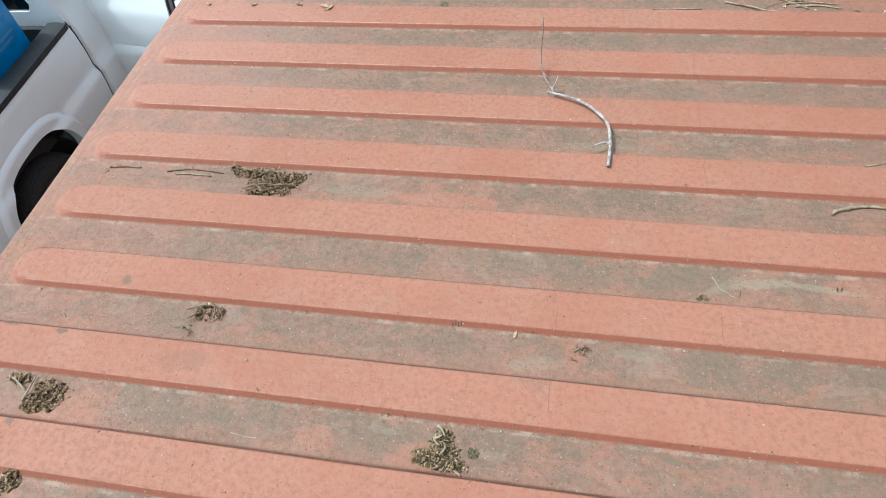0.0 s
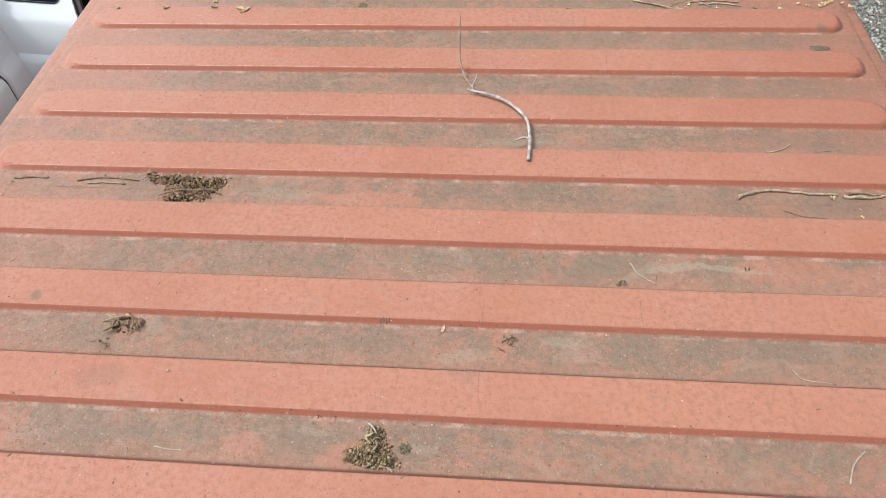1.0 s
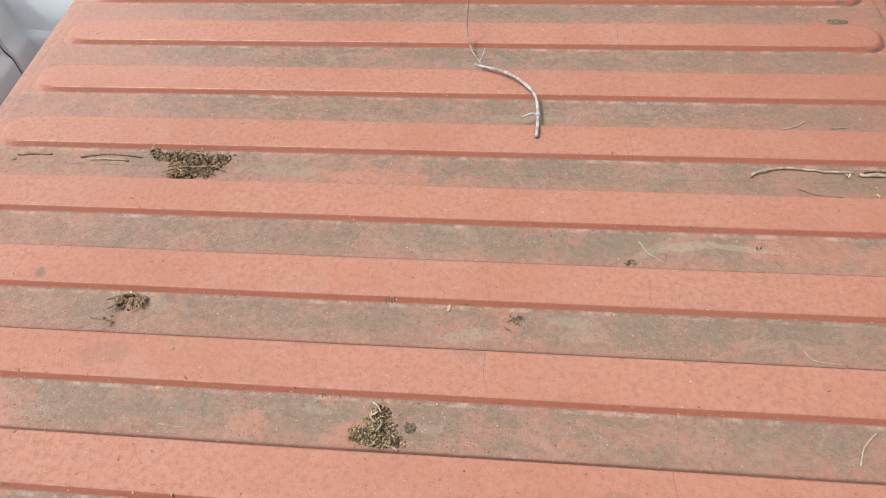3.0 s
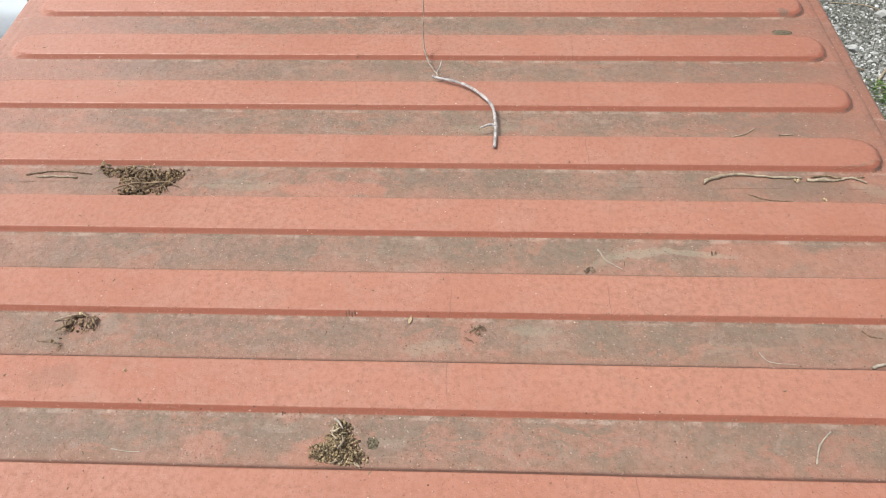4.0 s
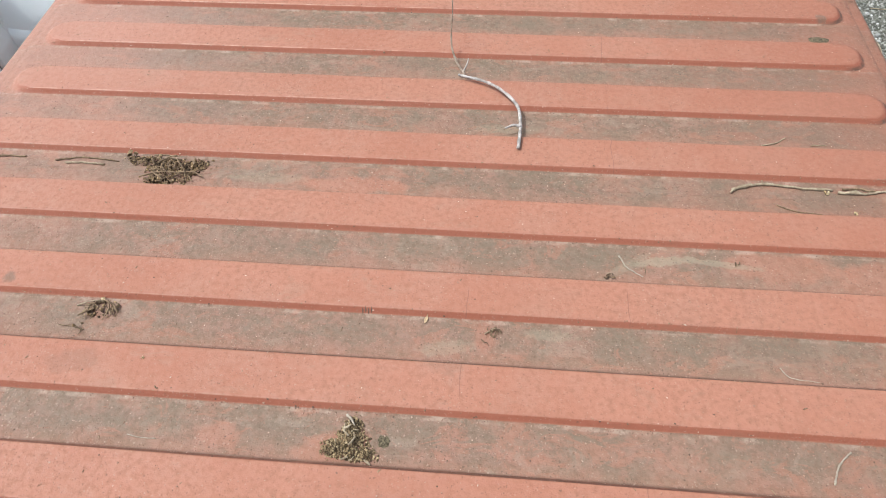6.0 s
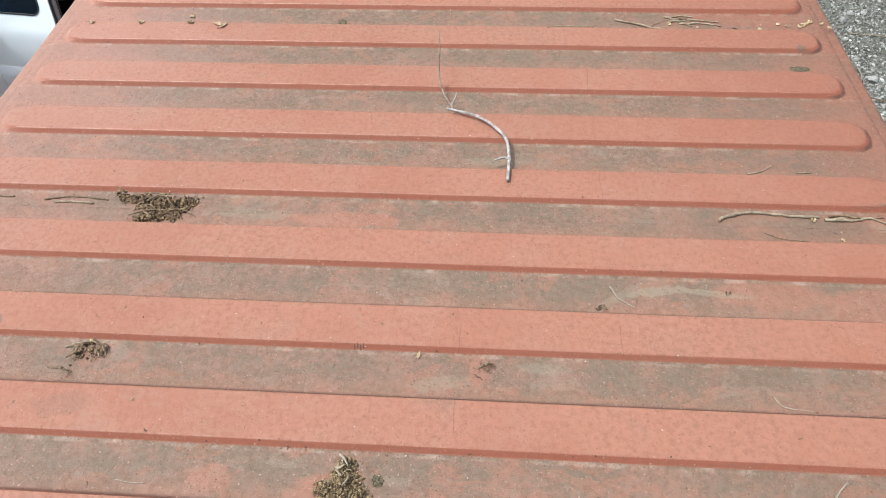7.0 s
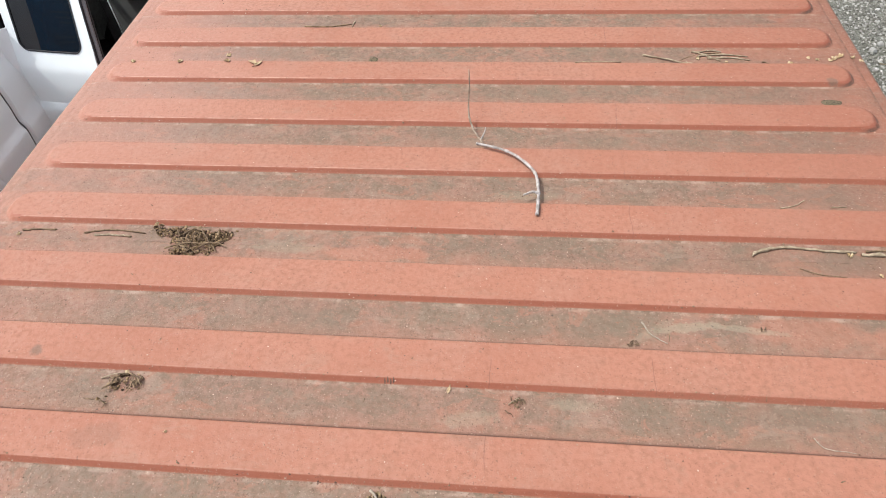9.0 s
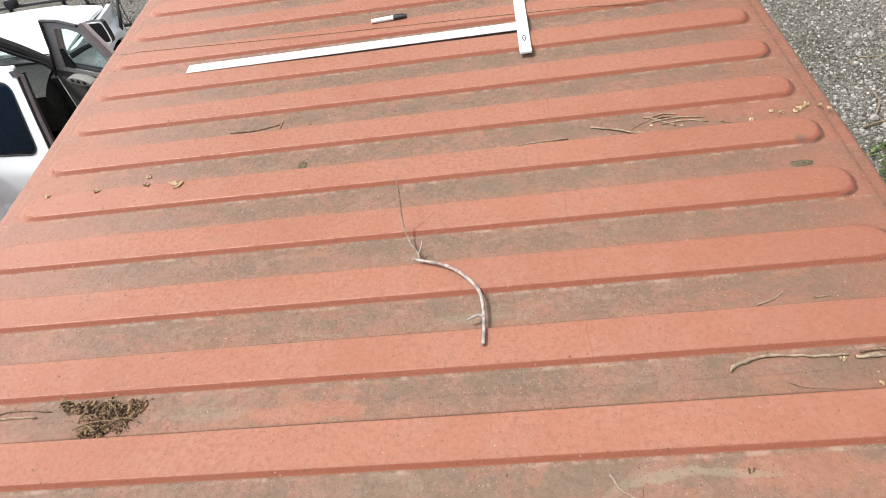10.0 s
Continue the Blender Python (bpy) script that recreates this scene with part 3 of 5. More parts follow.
def weed(x, y, rad, n, seed):
    r = random.Random(seed)
    w = empty("weed", "low green leafy weed growing in gravel", "weed", (x, y, ground_z(x, y)), "weeds in the gravel")
    lv, sm = M(), M()
    for i in range(n):
        a = r.uniform(0, 6.283)
        d = rad * math.sqrt(r.random()) * (1 + 0.55 * math.sin(a * 3 + seed) * math.sin(a * 2 + 1.3 * seed))
        px, py = d * math.cos(a), d * math.sin(a)
        h = (0.03 + 0.10 * r.random()) * max(0.15, 1.15 - d / rad)
        s = r.uniform(0.007, 0.030) * (0.6 + 0.8 * r.random())
        t, tilt = r.uniform(0, 6.283), r.uniform(-0.9, 0.9)
        dx, dy = math.cos(t), math.sin(t)
        b = len(lv.v)
        lv.v += [(px, py, h), (px + s * dx - 0.4 * s * dy, py + s * dy + 0.4 * s * dx, h + 0.3 * s + tilt * s), (px + 2 * s * dx, py + 2 * s * dy, h + tilt * s), (px + s * dx + 0.4 * s * dy, py + s * dy - 0.4 * s * dx, h + 0.2 * s + tilt * s)]
        lv.f += [(b, b + 1, b + 2), (b, b + 2, b + 3)]
        if i % 9 == 0:
            sm.tube([(px * 0.3, py * 0.3, -0.01), (px * 0.7, py * 0.7, h * 0.6), (px, py, h)], [0.003, 0.002, 0.001], 4)
    part("leaves", lv, LEAF, w, smooth=False)
    part("stems", sm, TAN_BARK, w)


for i, (x, y, rad, n) in enumerate(((3.75, 4.48, 0.16, 210), (4.00, 4.41, 0.12, 80), (3.72, 4.04, 0.19, 250), (3.97, 4.06, 0.14, 110), (3.86, 4.24, 0.10, 50), (3.34, 4.52, 0.09, 70), (3.27, 4.31, 0.08, 50))):
    weed(x, y, rad, n, 30 + i)


def branch_on_ground(pts, r0, r1, mat, label, seed):
    r = random.Random(seed)
    p = spline([(x, y, ground_z(x, y) + h) for x, y, h in pts], 22)
    m = M().tube(p, [r0 + (r1 - r0) * i / 22 for i in range(23)], 7, 0.12, r)
    tagged(part("fallen_branch", m, mat, smooth=True), label, "branch", "branches on the gravel")


branch_on_ground(((3.72, 4.66, 0.02), (3.86, 4.84, 0.05), (4.08, 5.17, 0.06), (4.21, 5.48, 0.04), (4.08, 5.81, 0.02), (3.72, 5.91, 0.01)), 0.011, 0.005, TAN_BARK, "curved tan dead branch lying on gravel", 3)
branch_on_ground(((3.92, 4.81, 0.015), (4.17, 4.86, 0.02), (4.47, 4.91, 0.02)), 0.012, 0.006, BROWN_BARK, "thin dark dead branch lying on gravel", 4)
branch_on_ground(((3.44, 4.94, 0.02), (3.55, 5.11, 0.06), (3.58, 5.31, 0.05)), 0.009, 0.004, TAN_BARK, "thin dry twig standing off the gravel", 5)
branch_on_ground(((3.32, 4.84, 0.02), (3.50, 4.88, 0.03), (3.67, 4.81, 0.02)), 0.010, 0.005, BROWN_BARK, "thin dark dead branch lying on gravel", 6)

# ---- shipping container ----
box = empty("shipping_container", "weathered red steel shipping container with a ribbed dirty roof", "container", (0, 2.5, 0))
XS = [0.0]
while XS[-1] < 1.195:
    XS.append(min(1.195, XS[-1] + (0.0045 if XS[-1] >= 1.095 else 0.035)))
XS = [-x for x in reversed(XS[1:])] + XS


def profile_rows(a, b):
    """Rows along the container, close together on the rib slopes."""
    ys, k = [a, b], math.floor((a - RIB0) / PITCH) - 1
    while RIB0 + k * PITCH < b + PITCH:
        f = RIB0 + k * PITCH
        for d in (-0.004, -0.002, 0.0, 0.002, 0.004, 0.006, 0.008, 0.011, 0.018, 0.034, 0.052, 0.070, 0.086, 0.096, 0.100, 0.102, 0.104, 0.106, 0.108, 0.110, 0.112, 0.118, 0.130, 0.150, 0.170, 0.185, 0.198):
            if a + 0.001 < f + d < b - 0.001:
                ys.append(f + d)
        k += 1
    return sorted(ys)


SEAMS = [Y0] + [1.046 + 1.044 * i for i in range(-1, 5)] + [Y1]
for a, b in zip(SEAMS, SEAMS[1:]):
    ys = profile_rows(a, b)
    rm = M()
    rm.shell(lambda u, v: (XS[round(u * (len(XS) - 1))], ys[round(v * (len(ys) - 1))], roof_h(XS[round(u * (len(XS) - 1))], ys[round(v * (len(ys) - 1))])), len(XS) - 1, len(ys) - 1, (0, 0, -0.004))
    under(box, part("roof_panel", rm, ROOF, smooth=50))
    if b < Y1:
        sm = M()
        pts = [(x, b + 0.0015 * noise.noise((x * 12, b, 0)), roof_h(x, b) + 0.0003) for x in [i * 0.02 - 1.17 for i in range(118)]]
        sm.tube(pts, [0.0007 + 0.0004 * noise.noise((p[0] * 30, 0, 0)) for p in pts], 6, flat=0.5)
        under(box, part("weld_seam", sm, ROOF, smooth=True))
for s in (-1, 1):
    rl = M()
    prof = [(1.150, -0.060), (1.150, -0.016), (1.196, -0.015), (1.228, -0.0155), (1.238, -0.019), (1.242, -0.027), (1.242, -0.060)]
    rl.grid(lambda u, v: (s * prof[round(v * 6)][0], Y0 + (Y1 - Y0) * u, VAL + prof[round(v * 6)][1] + 0.001 * noise.noise((u * 22, v, s))), 120, 6)
    under(box, part("top_rail", rl, RAIL, smooth=50))
    bead = M()
    pts = [(s * (1.1975 + 0.003 * noise.noise((0, i * 0.4, s))), Y0 + (Y1 - Y0) * i / 300, VAL - 0.0125) for i in range(301)]
    bead.tube(pts, [0.0034 + 0.0022 * noise.noise((i * 0.9, 0, s)) for i in range(301)], 6, flat=0.8)
    under(box, part("edge_weld", bead, ROOF, smooth=True))

    def side(u, v):
        y = Y0 + (Y1 - Y0) * u
        w = (y / 0.278) % 1.0
        d = 0.036 * (sstep(0.25, 0.50, w) - sstep(0.75, 1.0, w))
        return (s * (1.214 - d), y, 0.12 + (VAL - 0.055 - 0.12) * v)
    under(box, part("side_wall", M().grid(side, 260, 2), WALLP))
    under(box, part("bottom_rail", M().box((s * 1.19 - 0.029, Y0, 0.0), (s * 1.19 + 0.029, Y1, 0.13), chamfer=0.006), WALLP))
for y in (Y0, Y1):
    under(box, part("end_wall", M().box((-1.19, y - 0.02, 0.12), (1.19, y + 0.02, VAL - 0.055), chamfer=0.004), WALLP))
    under(box, part("end_rail", M().box((-1.219, y - 0.04, VAL - 0.07), (1.219, y + 0.04, VAL - 0.008), chamfer=0.006), WALLP))
under(box, part("floor", M().box((-1.16, Y0, 0.1), (1.16, Y1, 0.14)), WALLP))
# flaked paint on the end of one rib
ch = M()
r = random.Random(5)
for i in range(34):
    t = i / 33
    x = 1.045 + 0.105 * t
    y = RIB0 + PITCH + 0.006 + 0.030 * t ** 2 + r.uniform(-0.003, 0.003)
    ch.lump((x, y, roof_h(x, y)), r.uniform(0.0015, 0.0035), r, 0.25)
under(box, part("flaked_edge", ch, CHIP, label="flaked pale edge of the paint", smooth=False))


# ---- pickup truck beside the container ----
CX, WD = -4.355, 0.985                 # middle line and half width
RAX, FAX = 2.75, 6.46                  # axles
PROF = ((0.30, 0.09), (0.50, 0.035), (0.70, 0.012), (0.85, 0.0), (0.875, 0.005), (0.905, 0.030), (1.05, 0.022), (1.20, 0.028), (1.28, 0.05), (1.60, 0.125), (1.90, 0.22))


def inset(z):
    for (a, p), (b, q) in zip(PROF, PROF[1:]):
        if z <= b:
            return p + (q - p) * (z - a) / (b - a)
    return PROF[-1][1]


def sx(s, z, extra=0.0):
    return CX + s * (WD - inset(z) + extra)


def arch(y, yc, w=0.455, h=0.50, zc=0.45):
    h = 0.36 if yc > 5 else h
    q = abs(y - yc) / w
    return zc + h * (1 - q ** 2.8) ** (1 / 2.8) if q < 1 else 0.0


truck = empty("pickup_truck", "white extended-cab pickup truck with side doors standing open", "truck", (CX, 4.5, 0))


def tp(name, m, mat, label="", parent=None, smooth=35):
    ob = part(name, m, mat, None, label, smooth)
    if parent:
        ob.parent = parent
        ob.matrix_parent_inverse = Matrix.Identity(4)
        return ob
    return under(truck, ob)


def body_side(s, y0, y1, ztop, yc, n):
    def P(u, v):
        y = y0 + (y1 - y0) * u
        zb = max(0.46, arch(y, yc))
        zt = ztop(y)
        z = zb + (zt - zb) * v
        return (sx(s, z, -0.08 * sstep(5.95, 7.0, y)), y, z)
    return M().shell(P, n, 26, (-s * 0.045, 0, 0))


def flare(s, yc):
    def P(u, v):
        t = math.pi * u
        c, q = math.cos(t), math.sin(t)
        e = 2 / 2.8
        cc, qq = math.copysign(abs(c) ** e, c), abs(q) ** e
        w, h = 0.452 + 0.115 * v, (0.357 if yc > 5 else 0.497) + 0.110 * v
        z = 0.45 + h * qq
        lift = 0.026 * (1 - sstep(0.60, 0.98, v)) - 0.008 * sstep(0.85, 1.0, v)
        return (sx(s, z, lift - 0.08 * sstep(5.95, 7.0, yc - w * cc)), yc - w * cc, z)
    return M().shell(P, 40, 8, (-s * 0.03, 0, 0))


for s in (-1, 1):
    tp("bed_side", body_side(s, 1.62, 3.722, lambda y: 1.275, RAX, 110), PAINT)
    fl = tp("wheel_flare", flare(s, RAX), PAINT)
    tp("fender", body_side(s, 5.52, 6.98, lambda y: 1.135 - 0.095 * sstep(5.8, 7.0, y), FAX, 90), PAINT)
    tp("wheel_flare", flare(s, FAX), PAINT)
    # cap along the bed's side, with a stake pocket near the cab
    cap = M().shell(lambda u, v: (CX + s * (0.800 + 0.150 * v), 1.63 + 2.08 * u, 1.272 + 0.030 * math.sin(math.pi * (0.12 + 0.76 * v)) ** 0.5), 30, 8, (0, 0, -0.04))
    rail_cap = tp("bed_rail_cap", cap, LINER, "faded black plastic rail cap")
    for y in (3.53, 1.9):
        tp("stake_pocket", M().box((CX + s * 0.845 - 0.022, y - 0.045, 1.28), (CX + s * 0.845 + 0.022, y + 0.045, 1.3035), chamfer=0.003), BLACKP)
    tp("bed_inner_wall", M().box((CX + s * 0.82 - 0.02, 1.64, 0.74), (CX + s * 0.82 + 0.02, 3.70, 1.27)), LINER)
    tp("wheel_housing", M().grid(lambda u, v: (CX + s * (0.60 + 0.33 * v), RAX - 0.46 * math.cos(math.pi * u), 0.44 + 0.50 * math.sin(math.pi * u)), 20, 2), DARKIN)
    tp("wheel_housing", M().grid(lambda u, v: (CX + s * (0.60 + 0.33 * v), FAX - 0.46 * math.cos(math.pi * u), 0.44 + 0.50 * math.sin(math.pi * u)), 20, 2), DARKIN)
    # cab corner behind the doors, sill, pillars
    tp("cab_corner", M().shell(lambda u, v: (sx(s, 0.46 + 1.38 * v) - s * 0.03 * sstep(0.12, 0.0, u), 3.752 + 0.245 * u, 0.46 + 1.38 * v), 10, 30, (-s * 0.05, 0, 0)), PAINT)
    tp("door_jamb", M().box((CX + s * 0.80 - 0.08, 3.985, 0.48), (CX + s * 0.80 + 0.08, 4.03, 1.80), chamfer=0.01), PAINT)
    tp("sill", M().box((CX + s * 0.90 - 0.07, 3.99, 0.40), (CX + s * 0.90 + 0.07, 5.53, 0.53), chamfer=0.015), PAINT)
    tp("bed_gap", M().box((CX + s * 0.87 - 0.06, 3.70, 0.50), (CX + s * 0.87 + 0.06, 3.775, 1.24)), BLACKP)
    tp("windscreen_pillar", M().tube(spline([(sx(s, 1.15) - s * 0.035, 5.60, 1.12), (sx(s, 1.5) - s * 0.03, 5.30, 1.50), (sx(s, 1.80) - s * 0.03, 5.00, 1.80), (sx(s, 1.84) - s * 0.06, 4.7, 1.855)], 12), [0.045] * 13, 8), TRIM)
    tp("pillar_seal", M().tube(spline([(sx(s, 0.6) - s * 0.01, 5.45, 0.6), (sx(s, 1.1) - s * 0.01, 5.50, 1.10), (sx(s, 1.5) - s * 0.005, 5.22, 1.48), (sx(s, 1.80) - s * 0.01, 4.93, 1.785), (sx(s, 1.82) - s * 0.02, 4.5, 1.82), (sx(s, 1.82) - s * 0.02, 4.05, 1.82)], 30), [0.016] * 31, 6), BLACKP)
    tp("hinge_pillar", M().box((CX + s * 0.88 - 0.06, 5.47, 0.46), (CX + s * 0.88 + 0.06, 5.60, 1.10), chamfer=0.01), DARKIN)
    for yc, nm in ((RAX, "rear"), (FAX, "front")):
        wx = CX + s * 0.84
        ty = M()
        ty.grid(lambda u, v: (wx + s * 0.125 * math.cos(6.2832 * v), yc + (0.315 + 0.085 * (abs(math.sin(6.2832 * v)) ** 0.6 * math.copysign(1, math.sin(6.2832 * v)))) * math.cos(6.2832 * u), 0.40 + (0.315 + 0.085 * (abs(math.sin(6.2832 * v)) ** 0.6 * math.copysign(1, math.sin(6.2832 * v)))) * math.sin(6.2832 * u)), 40, 14)
        wheel = tp("wheel", ty, RUBBER)
        rim = M().grid(lambda u, v: (wx + s * (0.06 + 0.04 * math.cos(3.14 * v) - (0.02 if (int(u * 30) % 5 < 2 and 0.3 < v < 0.85) else 0)), yc + 0.235 * (1 - v * 0.98) * math.cos(6.2832 * u), 0.40 + 0.235 * (1 - v * 0.98) * math.sin(6.2832 * u)), 30, 8)
        tp("rim", rim, STEEL)
tp("bed_floor", M().box((CX - 0.83, 1.64, 0.70), (CX + 0.83, 3.71, 0.75)), LINER)
tp("bed_front_wall", M().box((CX - 0.83, 3.68, 0.70), (CX + 0.83, 3.722, 1.27), chamfer=0.008), LINER)
tp("tailgate", M().box((CX - 0.80, 1.585, 0.72), (CX + 0.80, 1.64, 1.27), chamfer=0.012), PAINT)
tp("rear_bumper", M().box((CX - 0.95, 1.42, 0.52), (CX + 0.95, 1.57, 0.72), chamfer=0.03), STEEL)
# cab back, roof, windscreen
back_out = [(CX + x, 3.775, z) for x, z in ((-0.86, 0.60), (0.86, 0.60), (0.86, 1.25), (0.76, 1.80), (0.6, 1.84), (-0.6, 1.84), (-0.76, 1.80), (-0.86, 1.25))]
back_in = [(CX + x, 3.775, z) for x, z in ((-0.66, 1.345), (0.66, 1.345), (0.69, 1.40), (0.61, 1.72), (0.56, 1.745), (-0.56, 1.745), (-0.61, 1.72), (-0.69, 1.40))]
tp("cab_back", M().ring(back_out, back_in, (0, 0.05, 0)), PAINT)
tp("rear_window", M().plate([(p[0], 3.79, p[2]) for p in back_in], (0, 0.006, 0)), DARKGLASS, "dark tinted rear window")
tp("cab_roof", M().shell(lambda u, v: (CX + 0.80 * (2 * u - 1), 3.77 + 1.28 * v, 1.83 + 0.055 * (1 - (2 * u - 1) ** 4) * (1 - (2 * v - 1) ** 6)), 24, 16, (0, 0, -0.03)), PAINT)
ws = tp("windscreen", M().shell(lambda u, v: (CX + (2 * u - 1) * (0.86 - 0.10 * v), 5.68 - 0.66 * v + 0.10 * (1 - (2 * u - 1) ** 2), 1.16 + 0.67 * v), 16, 8, (0, 0, -0.006)), GLASS)
ws.visible_shadow = False
tp("cowl", M().shell(lambda u, v: (CX + (2 * u - 1) * 0.88, 5.66 + 0.14 * v + 0.09 * (1 - (2 * u - 1) ** 2), 1.145 + 0.015 * v), 16, 2, (0, 0, -0.03)), BLACKP)
for x in (-0.35, 0.3):
    tp("wiper", M().tube([(CX + x, 5.78, 1.18), (CX + x + 0.3, 5.70, 1.20), (CX + x + 0.58, 5.70, 1.205)], [0.009, 0.008, 0.006], 5), BLACKP)
tp("dashboard", M().shell(lambda u, v: (CX + (2 * u - 1) * 0.86, 5.70 - 0.42 * v, 1.13 - 0.10 * v ** 3), 12, 6, (0, 0, -0.35)), DASH)
tp("cab_floor", M().box((CX - 0.86, 3.80, 0.44), (CX + 0.86, 5.62, 0.50)), DARKIN)
tp("firewall", M().box((CX - 0.86, 5.60, 0.44), (CX + 0.86, 5.66, 1.12)), DARKIN)
tp("cab_rear_trim", M().box((CX - 0.84, 3.83, 0.50), (CX + 0.84, 3.87, 1.33)), DARKIN)
for x in (-0.42, 0.42):
    tp("seat_cushion", M().box((CX + x - 0.29, 4.45, 0.62), (CX + x + 0.29, 4.98, 0.84), chamfer=0.05), SEATC)
    tp("seat_back", M().box((CX + x - 0.28, 4.28, 0.80), (CX + x + 0.28, 4.46, 1.42), chamfer=0.05), SEATC)
tp("rear_bench", M().box((CX - 0.80, 3.88, 0.60), (CX + 0.80, 4.25, 0.80), chamfer=0.04), SEATC)
# closed doors of the far side
tp("far_door", M().shell(lambda u, v: (sx(-1, 0.47 + 0.72 * v), 4.0 + 1.5 * u, 0.47 + 0.72 * v), 10, 14, (0.05, 0, 0)), PAINT)
tp("far_window", M().shell(lambda u, v: (sx(-1, 1.2 + 0.6 * v, -0.01), 4.05 + (1.42 - 0.45 * v) * u, 1.2 + 0.6 * v), 6, 6, (0.006, 0, 0)), DARKGLASS)
tp("far_door_lining", M().shell(lambda u, v: (sx(-1, 0.47 + 0.74 * v) + 0.058, 4.0 + 1.5 * u, 0.47 + 0.74 * v), 10, 8, (0.012, 0, 0)), DARKIN)
# hood, front
tp("hood", M().shell(lambda u, v: (CX + (2 * u - 1) * (0.915 - 0.075 * v), 5.76 + 1.12 * v + 0.06 * (1 - (2 * u - 1) ** 2), 1.155 + 0.035 * (1 - (2 * u - 1) ** 4) - 0.085 * v ** 2 + 0.014 * (sstep(0.62, 0.50, abs(2 * u - 1)))), 40, 20, (0, 0, -0.03)), PAINT)
tp("grille", M().box((CX - 0.62, 6.90, 0.68), (CX + 0.62, 6.98, 1.03), chamfer=0.02), BLACKP)
for s in (-1, 1):
    tp("headlight", M().box((CX + s * 0.76 - 0.13, 6.90, 0.78), (CX + s * 0.76 + 0.13, 6.985, 1.00), chamfer=0.02), GLASS)
tp("front_bumper", M().box((CX - 0.97, 6.95, 0.45), (CX + 0.97, 7.10, 0.68), chamfer=0.03), STEEL)
# brush guard of black tube with mesh before the lamps
guard = tp("brush_guard", M().tube(spline([(CX - 0.90, 6.84, 0.74), (CX - 0.94, 6.96, 0.98), (CX - 0.80, 7.13, 1.065), (CX, 7.17, 1.085), (CX + 0.80, 7.13, 1.065), (CX + 0.94, 6.96, 0.98), (CX + 0.90, 6.84, 0.74)], 40), [0.019] * 41, 8), BLACKP, "black tubular brush guard")
tp("guard_tube", M().tube([(CX - 0.9, 7.14, 0.72), (CX + 0.9, 7.14, 0.72)], [0.022, 0.022], 8), BLACKP)
tp("guard_tube", M().tube([(CX - 0.62, 7.16, 0.985), (CX + 0.62, 7.16, 0.985)], [0.016, 0.016], 8), BLACKP)
for x in (-0.55, -0.30, 0.30, 0.55):
    tp("guard_post", M().tube([(CX + x, 7.15, 0.50), (CX + x, 7.16, 1.07)], [0.022, 0.022], 8), BLACKP)
for s in (-1, 1):
    gr = M()
    for i in range(9):
        x = CX + s * (0.57 + 0.045 * i)
        gr.tube([(x, 7.13 - 0.02 * max(0, i - 5), 0.74), (x, 7.13 - 0.02 * max(0, i - 5), 1.06)], [0.004, 0.004], 4)
    for i in range(7):
        z = 0.77 + 0.045 * i
        gr.tube([(CX + s * 0.56, 7.13, z), (CX + s * 0.80, 7.13, z), (CX + s * 0.93, 7.06, z)], [0.004] * 3, 4)
    tp("guard_mesh", gr, BLACKP)
tp("driving_lamp", M().tube([(CX - 0.25, 7.10, 1.135), (CX - 0.25, 7.16, 1.135), (CX - 0.25, 7.18, 1.135)], [0.05, 0.075, 0.07], 12), BLACKP)


def door_place(hx, hy, d, out):
    """Maps (u along the door from its hinge, w outwards, z) to the world."""
    return lambda u, w, z: Vector((hx + d[0] * u + out[0] * w, hy + d[1] * u + out[1] * w, z))


def rounded(u0, u1, z0, z1, rad, n=8, slant=0.0):
    """A rectangle with round corners in the door's plane; slant moves its top along u."""
    pts = []
    for cu, cz, a0 in ((u1 - rad, z0 + rad, -90), (u1 - rad, z1 - rad, 0), (u0 + rad, z1 - rad, 90), (u0 + rad, z0 + rad, 180)):
        for i in range(n):
            a = radians(a0 + 90 * i / (n - 1))
            z = cz + rad * math.sin(a)
            pts.append((cu + rad * math.cos(a) + slant * (z - z0), z))
    return pts


# rear half door, hinged at its back edge and swung out
q = Vector((0.69, -0.10)).normalized()
RD = door_place(-3.385, 3.985, (q.x, q.y), (q.y, -q.x))


def dpart(door, name, m, mat, label="", smooth=35):
    return part(name, m, mat, door, label, smooth)


def skin(P, u0, u1, z0, z1, lift=0.0, n=20):
    return M().shell(lambda u, v: P(u0 + (u1 - u0) * u, -inset(z0 + (z1 - z0) * v) + lift, z0 + (z1 - z0) * v), 10, n, P(0, -0.035, 0) - P(0, 0, 0))


rear_door = tp("rear_half_door", skin(RD, 0.0, 0.655, 0.47, 1.27), PAINT, "white half door swung wide open")
dpart(rear_door, "hinge_edge", M().shell(lambda u, v: Vector((sx(1, 0.50 + 0.98 * v) - 0.012, 3.992, 0.50 + 0.98 * v)).lerp(RD(0.004, -inset(0.50 + 0.98 * v) - 0.004, 0.50 + 0.98 * v), u), 6, 24, (0, 0.012, 0)), PAINT)
for y, dx in ((3.748, 0.020), (3.994, 0.006)):
    tp("panel_gap", M().tube([(sx(1, 0.48 + 0.80 * i / 20) - dx, y, 0.48 + 0.80 * i / 20) for i in range(21)], [0.0048] * 21, 6), TRIM, "dark shut line between body panels")
hole = rounded(0.070, 0.573, 1.330, 1.825, 0.072, 8, 0.04)
edge = rounded(0.0, 0.655, 1.27, 1.905, 0.012, 8, 0.0)
frame_loop = lambda pts, w: [RD(u, -inset(z) + w, z) for u, z in pts]
